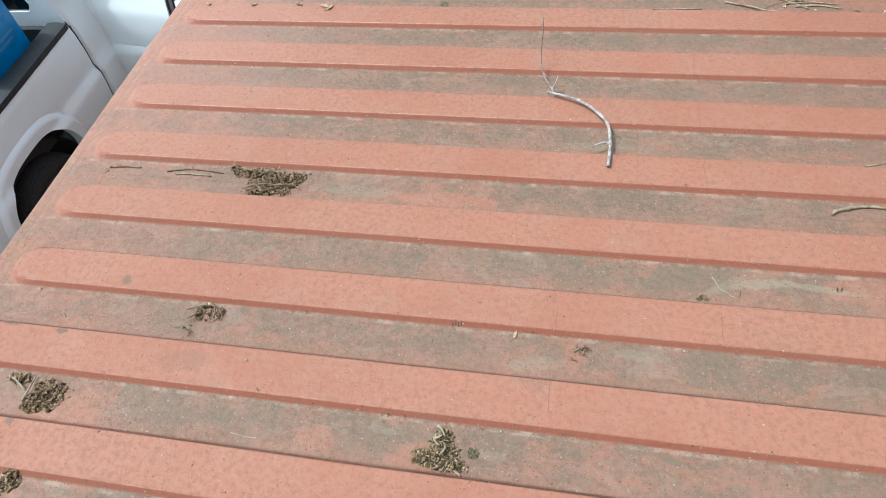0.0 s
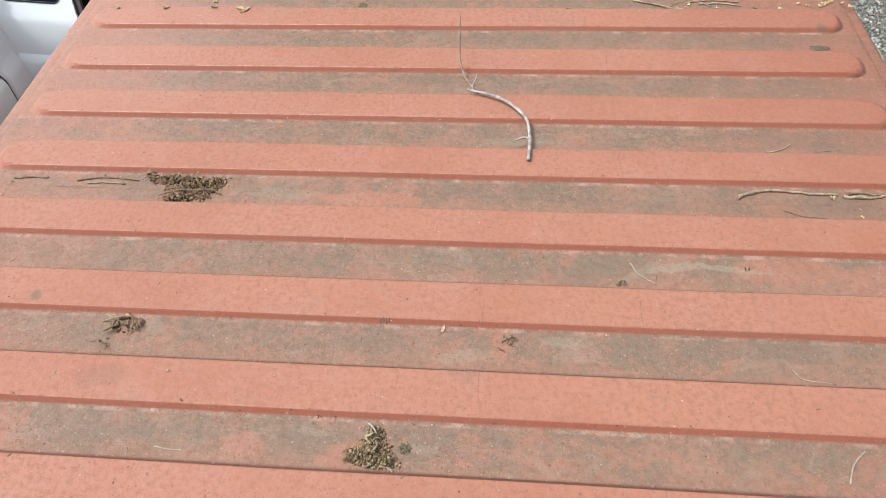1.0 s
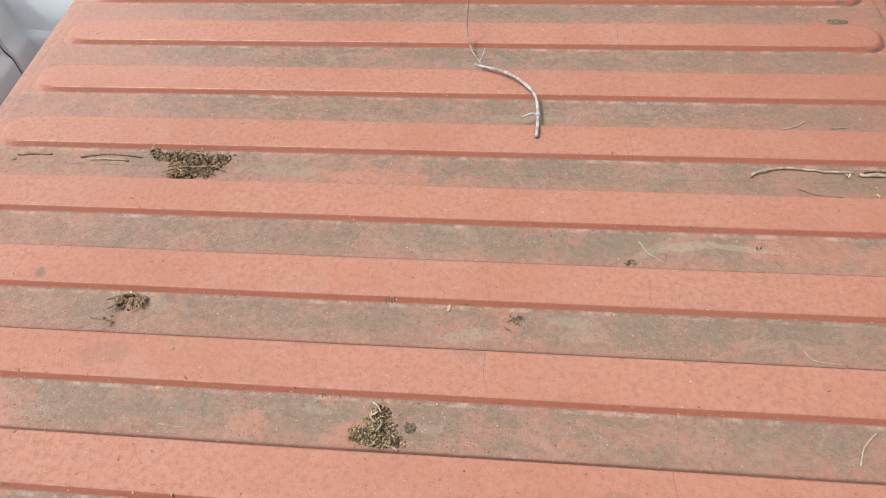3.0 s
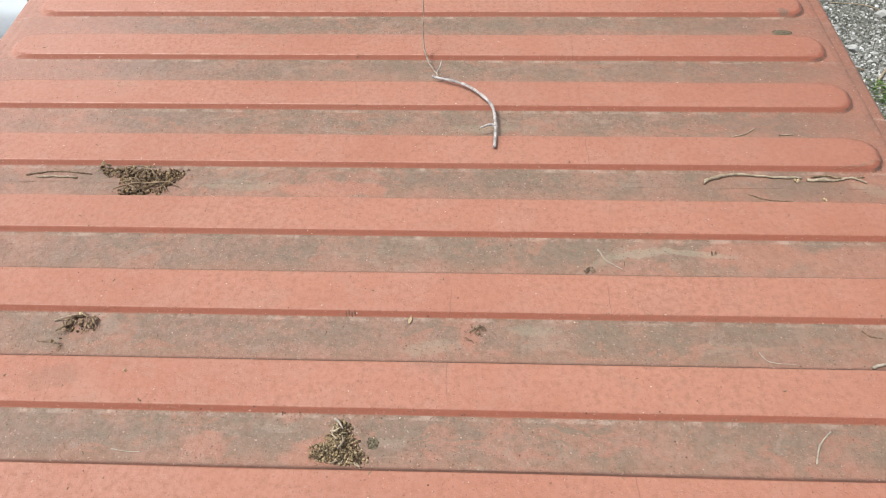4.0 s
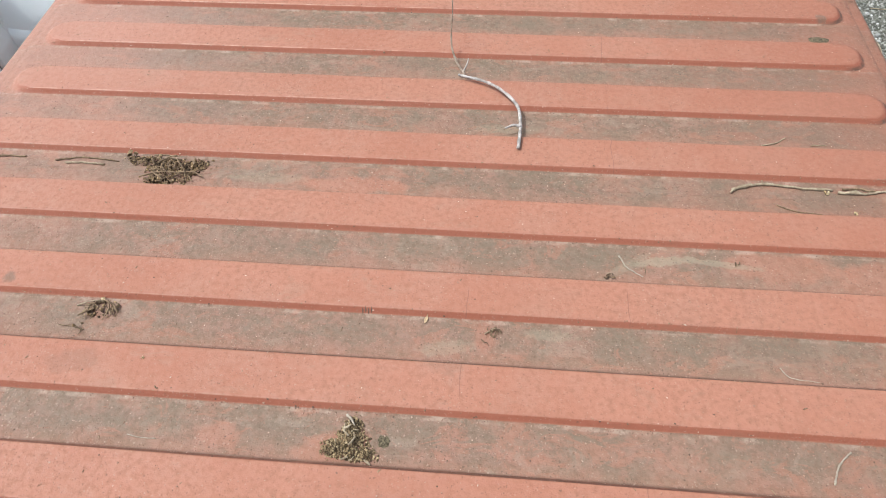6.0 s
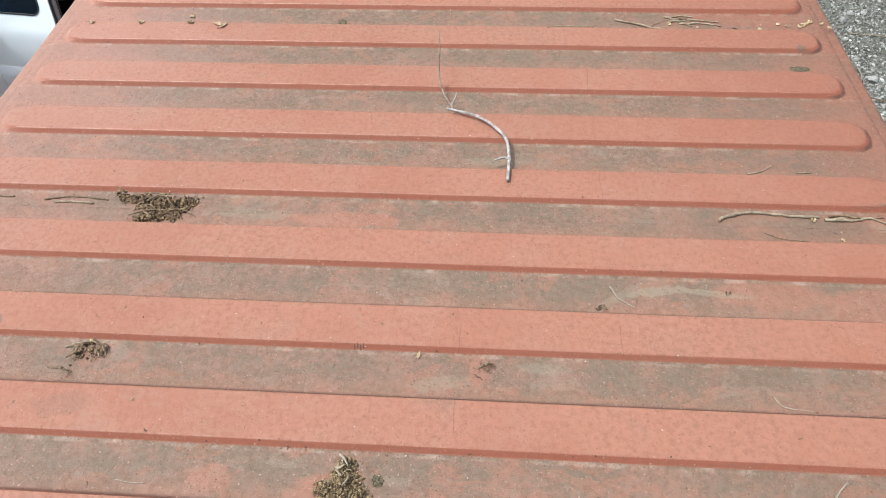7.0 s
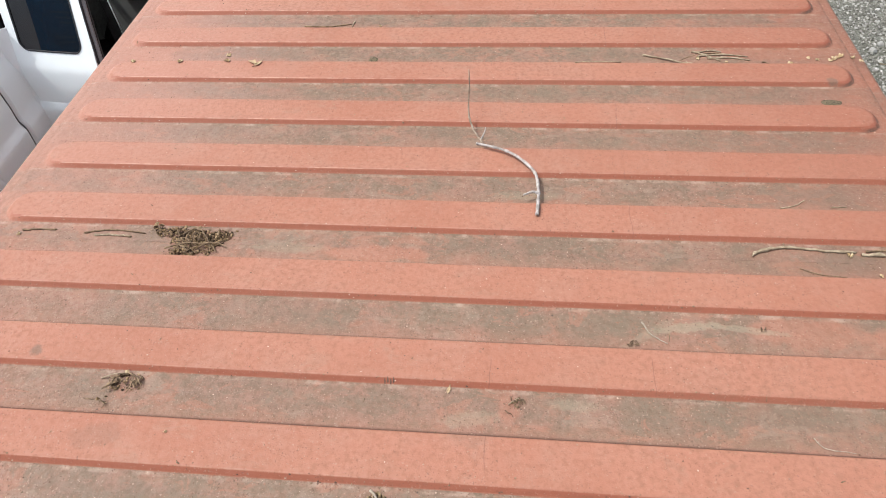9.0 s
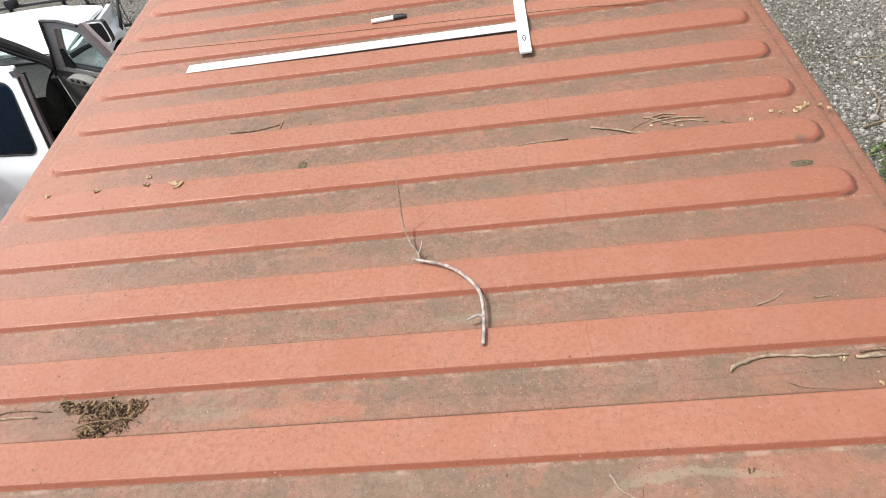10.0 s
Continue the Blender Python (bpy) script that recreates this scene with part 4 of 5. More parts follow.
dpart(rear_door, "window_frame", M().ring(frame_loop(edge, 0), frame_loop(hole, 0), RD(0, -0.035, 0) - RD(0, 0, 0)), PAINT, smooth=20)
dpart(rear_door, "window_rubber", M().ring(frame_loop(rounded(0.068, 0.575, 1.328, 1.827, 0.075, 8, 0.04), 0.003), frame_loop(rounded(0.078, 0.565, 1.338, 1.817, 0.066, 8, 0.04), 0.003), RD(0, -0.012, 0) - RD(0, 0, 0)), BLACKP, "black rubber window seal")
dpart(rear_door, "window_pane", M().plate(frame_loop(rounded(0.072, 0.571, 1.332, 1.823, 0.070, 8, 0.04), -0.003), RD(0, -0.005, 0) - RD(0, 0, 0)), DARKGLASS, "dark tinted glass")
dpart(rear_door, "door_trim", M().shell(lambda u, v: RD(0.03 + 0.59 * u, -inset(0.5 + 1.34 * v) - 0.085, 0.5 + 1.34 * v), 4, 12, RD(0, 0.045, 0) - RD(0, 0, 0)), TRIM)
for u, w, rad, mat in ((0.658, -0.018, 0.009, BLACKP), (0.662, -0.044, 0.016, SEAL), (0.655, -0.078, 0.014, BLACKP)):
    dpart(rear_door, "edge_seal", M().tube([RD(u, -inset(0.5 + 1.34 * i / 14) + w, 0.5 + 1.34 * i / 14) for i in range(15)], [rad] * 15, 6), mat)
dpart(rear_door, "latch", M().box((-0.02, -0.02, 0), (0.02, 0.02, 0.05), Matrix.Translation(RD(0.65, -0.22, 1.85)), 0.004), STEEL)

# front door, hinged at its front edge and part open
q = Vector((0.90, -0.47)).normalized()
FD = door_place(-3.315, 5.47, (q.x, q.y), (-q.y, q.x))
front_door = tp("front_door", skin(FD, 0.0, 1.06, 0.47, 1.27), PAINT, "white front door standing half open")
dpart(front_door, "door_trim", M().shell(lambda u, v: FD(0.05 + 0.97 * u, -0.105 - 0.015 * math.sin(3.14 * v), 0.50 + 0.80 * v), 10, 10, FD(0, 0.05, 0) - FD(0, 0, 0)), TRIM, "grey plastic door lining")
dpart(front_door, "door_edge", M().shell(lambda u, v: FD(-0.005, -0.10 + 0.09 * u, 0.48 + 0.70 * v), 2, 6, FD(0.012, 0, 0) - FD(0, 0, 0)), PAINT)
dpart(front_door, "door_edge", M().shell(lambda u, v: FD(1.055, -0.10 + 0.09 * u, 0.48 + 0.70 * v), 2, 6, FD(0.012, 0, 0) - FD(0, 0, 0)), PAINT)


def fdl(pts, w):
    return [FD(u, -inset(z) + w, z) for u, z in pts]


fo = [(0.0, 1.16), (0.53, 1.16), (1.01, 1.16), (1.005, 1.50), (0.985, 1.82), (0.80, 1.845), (0.57, 1.82), (0.28, 1.50)]
fi = [(0.24, 1.285), (0.53, 1.285), (0.930, 1.285), (0.925, 1.50), (0.905, 1.735), (0.80, 1.76), (0.63, 1.745), (0.40, 1.50)]
dpart(front_door, "window_frame", M().ring(fdl(fo, 0.0), fdl(fi, 0.0), FD(0, -0.03, 0) - FD(0, 0, 0)), PAINT)
dpart(front_door, "inner_frame", M().ring(fdl([(a * 0.97 + 0.02, b) for a, b in fo], -0.032), fdl(fi, -0.032), FD(0, -0.035, 0) - FD(0, 0, 0)), FRAMEG, "light grey inner window frame")
dpart(front_door, "frame_seal", M().tube(fdl([(0.0, 1.16), (0.30, 1.50), (0.57, 1.815), (0.80, 1.84), (0.985, 1.82)], -0.075), [0.012] * 5, 6), BLACKP)
pane = dpart(front_door, "window_pane", M().plate(fdl(fi, -0.02), FD(0, -0.004, 0) - FD(0, 0, 0)), GLASS, "greenish clear glass")
pane.visible_shadow = False
dpart(front_door, "sail_panel", M().plate(fdl([(0.15, 1.26), (0.36, 1.26), (0.42, 1.49), (0.33, 1.49)], -0.040), FD(0, -0.02, 0) - FD(0, 0, 0)), BLACKP)
dpart(front_door, "sill_trim", M().tube([FD(0.12, -0.085, 1.265), FD(1.00, -0.085, 1.265)], [0.018, 0.018], 8), BLACKP)


def pod(u, v):
    t = 6.2832 * u
    e = 1.0 if v < 0.5 else 1.0 - 0.35 * (v - 0.5) * 2
    return FD(0.43 + 0.15 * e * math.cos(t) * (1 - 0.25 * math.sin(t) ** 2), -0.115 - 0.075 * min(1, 2 * v), 1.215 + 0.034 * e * math.sin(t))


dpart(front_door, "armrest", M().grid(pod, 24, 6).plate([pod(i / 24, 1.0) for i in range(24)], FD(0, -0.002, 0) - FD(0, 0, 0)), TRIM_L, "light grey armrest with switches")
for u in (0.34, 0.41, 0.48):
    dpart(front_door, "switch", M().tube([FD(u + 0.03, -0.185, 1.222), FD(u + 0.03, -0.202, 1.227)], [0.018, 0.014], 8), BLACKP)
dpart(front_door, "door_pull", M().tube(spline([FD(0.60, -0.12, 1.20), FD(0.68, -0.15, 1.21), FD(0.78, -0.12, 1.20)], 8), [0.012] * 9, 6), BLACKP)
mm = Matrix.Translation((-3.015, 5.705, 1.325)) @ Matrix.Rotation(radians(-6), 4, "Z") @ Matrix.Diagonal((0.68, 1, 0.84, 1))
mloop = [mm @ Vector((x, 0, z)) for x, z in ((-0.15, -0.105), (0.0, -0.12), (0.135, -0.118), (0.158, -0.09), (0.162, 0.0), (0.150, 0.105), (0.120, 0.122), (0.0, 0.122), (-0.13, 0.115), (-0.155, 0.08), (-0.16, -0.02), (-0.158, -0.08))]
mirror = dpart(front_door, "wing_mirror", M().plate(mloop, (0.01, 0.045, 0.0)), BLACKP, "black wing mirror housing")
part("mirror_rim", M().ring(mloop, [mm @ ((mm.inverted() @ p) * 0.90) for p in mloop], (0, -0.006, 0)), WHITEP, mirror, "white mirror rim")
mglass = [mm @ Vector((x * 0.88, -0.003, z * 0.86)) for x, z in ((-0.15, -0.105), (0.0, -0.12), (0.135, -0.118), (0.158, -0.09), (0.162, 0.0), (0.150, 0.105), (0.120, 0.122), (0.0, 0.122), (-0.13, 0.115), (-0.155, 0.08), (-0.16, -0.02), (-0.158, -0.08))]
part("mirror_glass", M().plate(mglass, (0, -0.002, 0)), MIRROR, mirror, "dark mirror glass")
dpart(front_door, "mirror_arm", M().tube([(-3.06, 5.715, 1.25), (-3.18, 5.66, 1.235), (-3.28, 5.58, 1.22)], [0.026, 0.03, 0.035], 8), BLACKP)

truck.location = (CX - 0.060, 4.35, 0)
truck.rotation_euler = (0, 0, radians(2.0))

# blue wrapped carton in the bed
bm_ = Matrix.Translation((-3.84, 3.12, 0.75)) @ Matrix.Rotation(radians(3), 4, "Z")
carton = part("carton", M().box((-0.21, -0.30, 0.004), (0.21, 0.30, 1.05), bm_, 0.012), BLUE)
tagged(carton, "blue printed film-wrapped carton standing in the truck bed", "carton")
pm = M()
for i, (y, z, w) in enumerate(((-0.10, 0.95, 0.30), (-0.12, 0.91, 0.22), (-0.10, 0.85, 0.34), (-0.1, 0.81, 0.30), (-0.1, 0.77, 0.26), (0.02, 0.66, 0.2), (0.02, 0.62, 0.16))):
    pm.box((0.2095, y, z - 0.008), (0.2125, y + w, z + 0.008), bm_)
part("print_bars", pm, BLUE_L, carton)

# ---- loose things on the roof ----


def on_roof(x, y, up=0.0):
    return (x, y, roof_h(x, y) + up)


def twig(pts, r0, r1, mat, label, seed, name="twig", side=(), knots=3, stiff=True, n=18, group="twigs on the roof"):
    """A dry twig lying on the roof along pts (x, y); side: short side shoots (place along it, dx, dy)."""
    r = random.Random(seed)
    base = [Vector((*p[:2], 0)) for p in pts]
    line = spline(base, n)
    if stiff:
        za, zb = roof_h(*pts[0][:2]), roof_h(*pts[-1][:2])
        zs = [max(za + (zb - za) * i / n, roof_h(p.x, p.y)) for i, p in enumerate(line)]
    else:
        zs = [roof_h(p.x, p.y) for p in line]
    r0, r1 = r0 * 0.78, r1 * 0.78
    rad = [r0 + (r1 - r0) * i / n for i in range(n + 1)]
    for _ in range(knots):
        rad[r.randrange(1, n)] *= 1.35
    rad[0] *= 1.2
    p3 = [(p.x + r.gauss(0, r0 * 0.25), p.y + r.gauss(0, r0 * 0.25), z + q * 0.9) for p, z, q in zip(line, zs, rad)]
    m = M().tube(p3, rad, 6, 0.12, r)
    for t, dx, dy in side:
        i = int(t * n)
        a = Vector(p3[i])
        m.tube([a, a + Vector((dx * 0.5, dy * 0.5, 0.002)), a + Vector((dx, dy, 0.0))], [rad[i] * 0.7, rad[i] * 0.6, rad[i] * 0.4], 5, 0.1, r)
    return tagged(part(name, m, mat, smooth=True), label, "twig", group)


# forked weathered branch, its thin shoot standing up off the roof
r = random.Random(11)
st = M()
main = spline([(0.068, 1.408, 2.604), (0.082, 1.404, 2.604), (0.145, 1.379, 2.606), (0.190, 1.342, 2.607), (0.226, 1.292, 2.604), (0.234, 1.235, 2.599), (0.233, 1.190, 2.599), (0.230, 1.147, 2.600)], 40)
rads = [0.0031 + 0.0012 * math.sin(i * 0.9) ** 2 + 0.0007 * (i / 40) for i in range(41)]
st.tube(main, rads, 8, 0.10, r)
shoot = spline([(0.084, 1.404, 2.605), (0.081, 1.428, 2.598), (0.072, 1.448, 2.594), (0.057, 1.474, 2.600), (0.045, 1.504, 2.613), (0.042, 1.514, 2.627), (0.041, 1.530, 2.650), (0.043, 1.547, 2.691), (0.041, 1.570, 2.729)], 30)
st.tube(spline([(0.080, 1.432, 2.598), (0.086, 1.440, 2.606), (0.091, 1.448, 2.618), (0.092, 1.452, 2.625)], 8), [0.0026 - 0.0016 * i / 8 for i in range(9)], 6, 0.1, r)
st.tube(spline([(0.235, 1.221, 2.600), (0.220, 1.223, 2.604), (0.205, 1.217, 2.602), (0.196, 1.215, 2.600)], 8), [0.0042 - 0.0022 * i / 8 for i in range(9)], 6, 0.15, r)
st.v = [(x, y + 0.005, z - 0.0045) for x, y, z in st.v]
dead = tagged(part("dead_branch", st, GREY_BARK, smooth=True), "forked weathered grey dead branch lying across ribs", "branch")
part("shoot", M().tube([q + Vector((0, 0.005, -0.0045)) for q in shoot], [0.0040 - 0.0026 * (i / 30) for i in range(31)], 6, 0.16, r), SHOOT, dead, "thin brown side shoot", smooth=True)

TAN, DARK, PALE = "dry tan twig lying in a roof valley", "thin dark brown twig lying on the roof", "thin bleached twig lying in a roof valley"
twig([(0.724, 1.066), (0.760, 1.079), (0.805, 1.088), (0.874, 1.081), (0.950, 1.078)], 0.0050, 0.0036, TAN_BARK, "thick knotted tan twig lying in a roof valley", 1, knots=5, side=((0.05, -0.006, -0.01), (0.45, 0.004, 0.012)))
twig([(0.961, 1.071), (1.029, 1.072), (1.065, 1.080), (1.095, 1.065)], 0.0042, 0.0032, TAN_BARK, TAN, 2)
twig([(0.973, 1.082), (1.010, 1.086), (1.038, 1.080), (1.097, 1.083)], 0.0034, 0.0026, BROWN_BARK, DARK, 3)
twig([(0.815, 1.027), (0.852, 1.011), (0.909, 1.005)], 0.0018, 0.0012, BROWN_BARK, DARK, 4)
twig([(0.819, 1.216), (0.857, 1.228), (0.884, 1.248)], 0.0024, 0.0016, TAN_BARK, TAN, 5)
twig([(0.939, 1.224), (0.976, 1.227)], 0.0022, 0.0016, TAN_BARK, TAN, 6)
twig([(0.450, 0.861), (0.466, 0.830), (0.497, 0.809)], 0.0026, 0.0014, PALE_BARK, PALE, 7)
twig([(0.504, 0.835), (0.501, 0.815)], 0.0013, 0.0010, BROWN_BARK, DARK, 8, n=6, knots=1)
twig([(0.732, 0.615), (0.749, 0.596), (0.799, 0.590)], 0.0015, 0.0009, PALE_BARK, PALE, 9)
twig([(0.946, 0.668), (0.959, 0.655), (0.981, 0.652)], 0.0020, 0.0012, BROWN_BARK, DARK, 10)
twig([(0.936, 0.587), (0.974, 0.595), (1.032, 0.590)], 0.0046, 0.0030, PALE_BARK, "short stout bleached stick lying in a roof valley", 11, knots=4)
twig([(0.818, 0.459), (0.791, 0.433), (0.775, 0.399)], 0.0022, 0.0018, PALE_BARK, PALE, 12)
twig([(0.929, 0.385), (0.967, 0.391)], 0.0016, 0.0014, PALE_BARK, PALE, 13, n=8)
twig([(-0.468, 0.399), (-0.445, 0.395), (-0.414, 0.395)], 0.0014, 0.0010, PALE_BARK, PALE, 14)
twig([(-1.075, 1.070), (-1.029, 1.075), (-0.987, 1.074)], 0.0032, 0.0026, BROWN_BARK, "short brown twig lying in a roof valley", 15)
twig([(-0.906, 1.067), (-0.833, 1.080), (-0.745, 1.071)], 0.0030, 0.0022, BROWN_BARK, DARK, 16, knots=5, side=((0.45, 0.004, 0.008),))
twig([(-0.877, 1.060), (-0.830, 1.062), (-0.778, 1.059)], 0.0034, 0.0028, TAN_BARK, TAN, 17)
twig([(-0.564, 2.065), (-0.483, 2.063), (-0.401, 2.080)], 0.0034, 0.0024, BROWN_BARK, DARK, 18)
twig([(-0.392, 2.096), (-0.398, 2.048)], 0.0028, 0.0022, TAN_BARK, TAN, 19)
twig([(0.353, 1.824), (0.420, 1.840), (0.497, 1.851)], 0.0022, 0.0026, TAN_BARK, TAN, 20)
twig([(0.567, 1.890), (0.638, 1.862), (0.679, 1.836), (0.709, 1.829)], 0.0034, 0.0028, TAN_BARK, TAN, 21)
twig([(0.721, 1.911), (0.755, 1.891), (0.798, 1.860)], 0.0036, 0.0030, TAN_BARK, TAN, 22)
twig([(0.735, 1.884), (0.807, 1.895), (0.884, 1.885)], 0.0034, 0.0026, TAN_BARK, TAN, 23)
twig([(0.762, 1.871), (0.825, 1.878), (0.886, 1.865)], 0.0032, 0.0026, TAN_BARK, TAN, 24)
twig([(0.730, 1.904), (0.775, 1.917), (0.809, 1.912)], 0.0034, 0.0026, TAN_BARK, TAN, 25)
twig([(0.740, 1.896), (0.775, 1.903), (0.813, 1.899)], 0.0030, 0.0026, BROWN_BARK, DARK, 26)
twig([(0.676, 1.859), (0.695, 1.876), (0.733, 1.896)], 0.0014, 0.0010, BROWN_BARK, DARK, 27)
twig([(0.922, 1.856), (0.951, 1.843)], 0.0020, 0.0016, BROWN_BARK, DARK, 28, n=8)
twig([(-0.553, 0.190), (-0.525, 0.178), (-0.481, 0.168)], 0.0022, 0.0016, PALE_BARK, "small forked bleached twig on the roof", 29, side=((0.42, -0.014, -0.013),))
twig([(-0.958, 0.617), (-0.951, 0.610)], 0.0018, 0.0014, BROWN_BARK, DARK, 30, n=6, knots=1)
twig([(-1.018, 0.618), (-1.010, 0.612)], 0.0018, 0.0014, BROWN_BARK, DARK, 31, n=6, knots=1)
# a pale twig that hangs over the roof's edge
et = M().tube(spline([(1.223, 1.146, 2.566), (1.209, 1.135, 2.578), (1.187, 1.101, 2.577), (1.171, 1.064, 2.576), (1.163, 1.035, 2.5755), (1.167, 1.002, 2.5755)], 18), [0.0027] * 19, 6, 0.12, random.Random(4))
et.tube([(1.186, 1.099, 2.577), (1.171, 1.101, 2.577)], [0.0022, 0.0014], 5)
tagged(part("twig", et, PALE_BARK, smooth=True), "pale curved twig hanging over the roof edge", "twig", "twigs on the roof")


def clump(label, blobs, sticks, n_crumb, n_twig, mat, seed, height=0.012, pebbles=()):
    """A heap of soil crumbs and twig bits. blobs: (x, y, rx, ry) patches; sticks: longer pieces."""
    r = random.Random(seed)
    e = empty("debris_clump", label, "debris", on_roof(blobs[0][0], blobs[0][1]), "debris clumps on the roof")
    cm, tm = M(), M()
    area = [b[2] * b[3] for b in blobs]
    for _ in range(int(n_crumb * 1.3)):
        x0, y0, rx, ry = r.choices(blobs, area)[0]
        a, d = r.uniform(0, 6.283), r.random() ** 0.62
        if r.random() < 0.02:
            d = r.uniform(1.0, 1.5)
        ragged = 1 + 0.36 * noise.noise((math.cos(a) * 2.2, math.sin(a) * 2.2, seed + x0 * 9))
        x, y = x0 + rx * d * ragged * math.cos(a), y0 + ry * d * ragged * math.sin(a)
        s = (0.0011 + (0.0035 if mat is SOIL else 0.0024) * r.random() ** 3.2) * min(1.0, max(rx, ry) / 0.02)
        cm.rock(on_roof(x, y, height * max(0.0, 1 - d) * r.random() + s * 0.4), s, r, 0.8)
    for _ in range(n_twig):
        x0, y0, rx, ry = r.choices(blobs, area)[0]
        a, d = r.uniform(0, 6.283), r.random() ** 0.5
        x, y = x0 + rx * d * math.cos(a), y0 + ry * d * math.sin(a)
        l, t = r.uniform(0.008, 0.026), r.uniform(0, 6.283)
        z = roof_h(x, y) + height * (1 - d) + r.uniform(0.001, 0.005)
        q = Vector((x, y, z))
        w = Vector((math.cos(t), math.sin(t), r.uniform(-0.25, 0.25))) * l
        bend = Vector((r.gauss(0, 1), r.gauss(0, 1), r.gauss(0, 0.6))) * l * 0.15
        rad = r.uniform(0.0008, 0.0020)
        if n_crumb < 30:
            rad, w, bend = rad * 0.9, w * 0.55, bend * 0.5
        elif n_crumb < 100:
            rad *= 1.2
        tm.tube([q - w / 2, q + bend, q + w / 2], [rad, rad * 1.15, rad * 0.7], 5, 0.2, r)
    for k in (cm, tm):
        k.v = [tuple(Vector(v) - Vector(e.location)) for v in k.v]
    tagged(part("soil", cm, mat, e, smooth=False), kind="stuff")
    tagged(part("plant_litter", tm, DARK_BARK if n_crumb < n_twig + 30 else BROWN_BARK if mat is SOIL else TAN_BARK, e), kind="stuff")
    for i, (pts, rad, m2) in enumerate(sticks):
        line = spline([Vector(on_roof(x, y, h)) - Vector(e.location) for x, y, h in pts], 12)
        part("stick", M().tube(line, [rad * (1 - 0.04 * j) for j in range(13)], 6, 0.12, r), m2, e, smooth=True)
    for x, y, s, m2 in pebbles:
        part("pebble", M().lump(Vector(on_roof(x, y, height + 0.002)) - Vector(e.location), s, r, 0.8), m2, e, smooth=60)


HEAP = "heap of brown soil crumbs and twig bits on the roof"
clump("matted brown nest of soil and twigs in a roof valley", [(-0.601, 1.049, 0.070, 0.040), (-0.656, 1.075, 0.060, 0.016), (-0.715, 1.086, 0.020, 0.009), (-0.546, 1.070, 0.030, 0.020), (-0.627, 1.012, 0.040, 0.012)],
      [([(-0.656, 1.088, 0.012), (-0.601, 1.075, 0.024), (-0.567, 1.041, 0.020), (-0.554, 1.010, 0.010)], 0.0019, BROWN_BARK), ([(-0.641, 1.065, 0.010), (-0.611, 1.080, 0.018), (-0.586, 1.082, 0.016)], 0.0022, BROWN_BARK), ([(-0.577, 1.036, 0.012), (-0.542, 1.036, 0.014), (-0.517, 1.026, 0.008)], 0.0022, BROWN_BARK), ([(-0.671, 1.020, 0.008), (-0.622, 1.032, 0.015), (-0.572, 1.032, 0.014)], 0.0022, BROWN_BARK)],
      1350, 60, SOIL, 1, 0.018, [(-0.715, 1.088, 0.009, SOIL), (-0.636, 1.080, 0.006, SOIL), (-0.573, 1.068, 0.006, SOIL), (-0.700, 1.084, 0.007, SOIL)])
clump("tangled tuft of brown stalks in a roof valley", [(-0.617, 0.655, 0.036, 0.022), (-0.647, 0.634, 0.012, 0.014), (-0.653, 0.605, 0.008, 0.008)],
      [([(-0.675, 0.660, 0.002), (-0.647, 0.665, 0.012), (-0.617, 0.672, 0.010)], 0.0016, TAN_BARK), ([(-0.617, 0.671, 0.012), (-0.592, 0.660, 0.014), (-0.580, 0.644, 0.006)], 0.0020, BROWN_BARK), ([(-0.607, 0.669, 0.012), (-0.599, 0.650, 0.012), (-0.608, 0.628, 0.004)], 0.0018, BROWN_BARK), ([(-0.693, 0.613, 0.002), (-0.670, 0.611, 0.003), (-0.653, 0.609, 0.004)], 0.0010, BROWN_BARK), ([(-0.653, 0.609, 0.006), (-0.642, 0.601, 0.004), (-0.645, 0.591, 0.003)], 0.0012, BROWN_BARK)],
      90, 22, SOIL, 2, 0.012, [(-0.654, 0.607, 0.006, SOIL), (-0.619, 0.672, 0.005, SEED)])
clump(HEAP, [(-0.890, 0.425, 0.042, 0.036), (-0.905, 0.404, 0.03, 0.02), (-0.969, 0.454, 0.030, 0.012)],
      [([(-0.935, 0.406, 0.004), (-0.931, 0.433, 0.008), (-0.934, 0.464, 0.006)], 0.0024, TAN_BARK), ([(-0.994, 0.457, 0.006), (-0.964, 0.444, 0.008), (-0.939, 0.428, 0.006)], 0.0022, PALE_BARK), ([(-0.868, 0.412, 0.008), (-0.865, 0.433, 0.010), (-0.869, 0.458, 0.008)], 0.0020, BROWN_BARK)],
      800, 26, SOIL, 3, 0.014)
clump("heap of dry tan soil crumbs in a roof valley", [(-0.060, 0.409, 0.036, 0.034), (-0.088, 0.400, 0.026, 0.018), (-0.060, 0.441, 0.022, 0.020), (-0.032, 0.393, 0.020, 0.014)],
      [([(-0.072, 0.462, 0.006), (-0.062, 0.452, 0.014), (-0.054, 0.440, 0.014)], 0.0030, PALE_BARK), ([(-0.022, 0.390, 0.004), (-0.014, 0.398, 0.006), (-0.006, 0.396, 0.003)], 0.0010, BROWN_BARK)],
      1500, 9, SOIL_TAN, 4, 0.020)
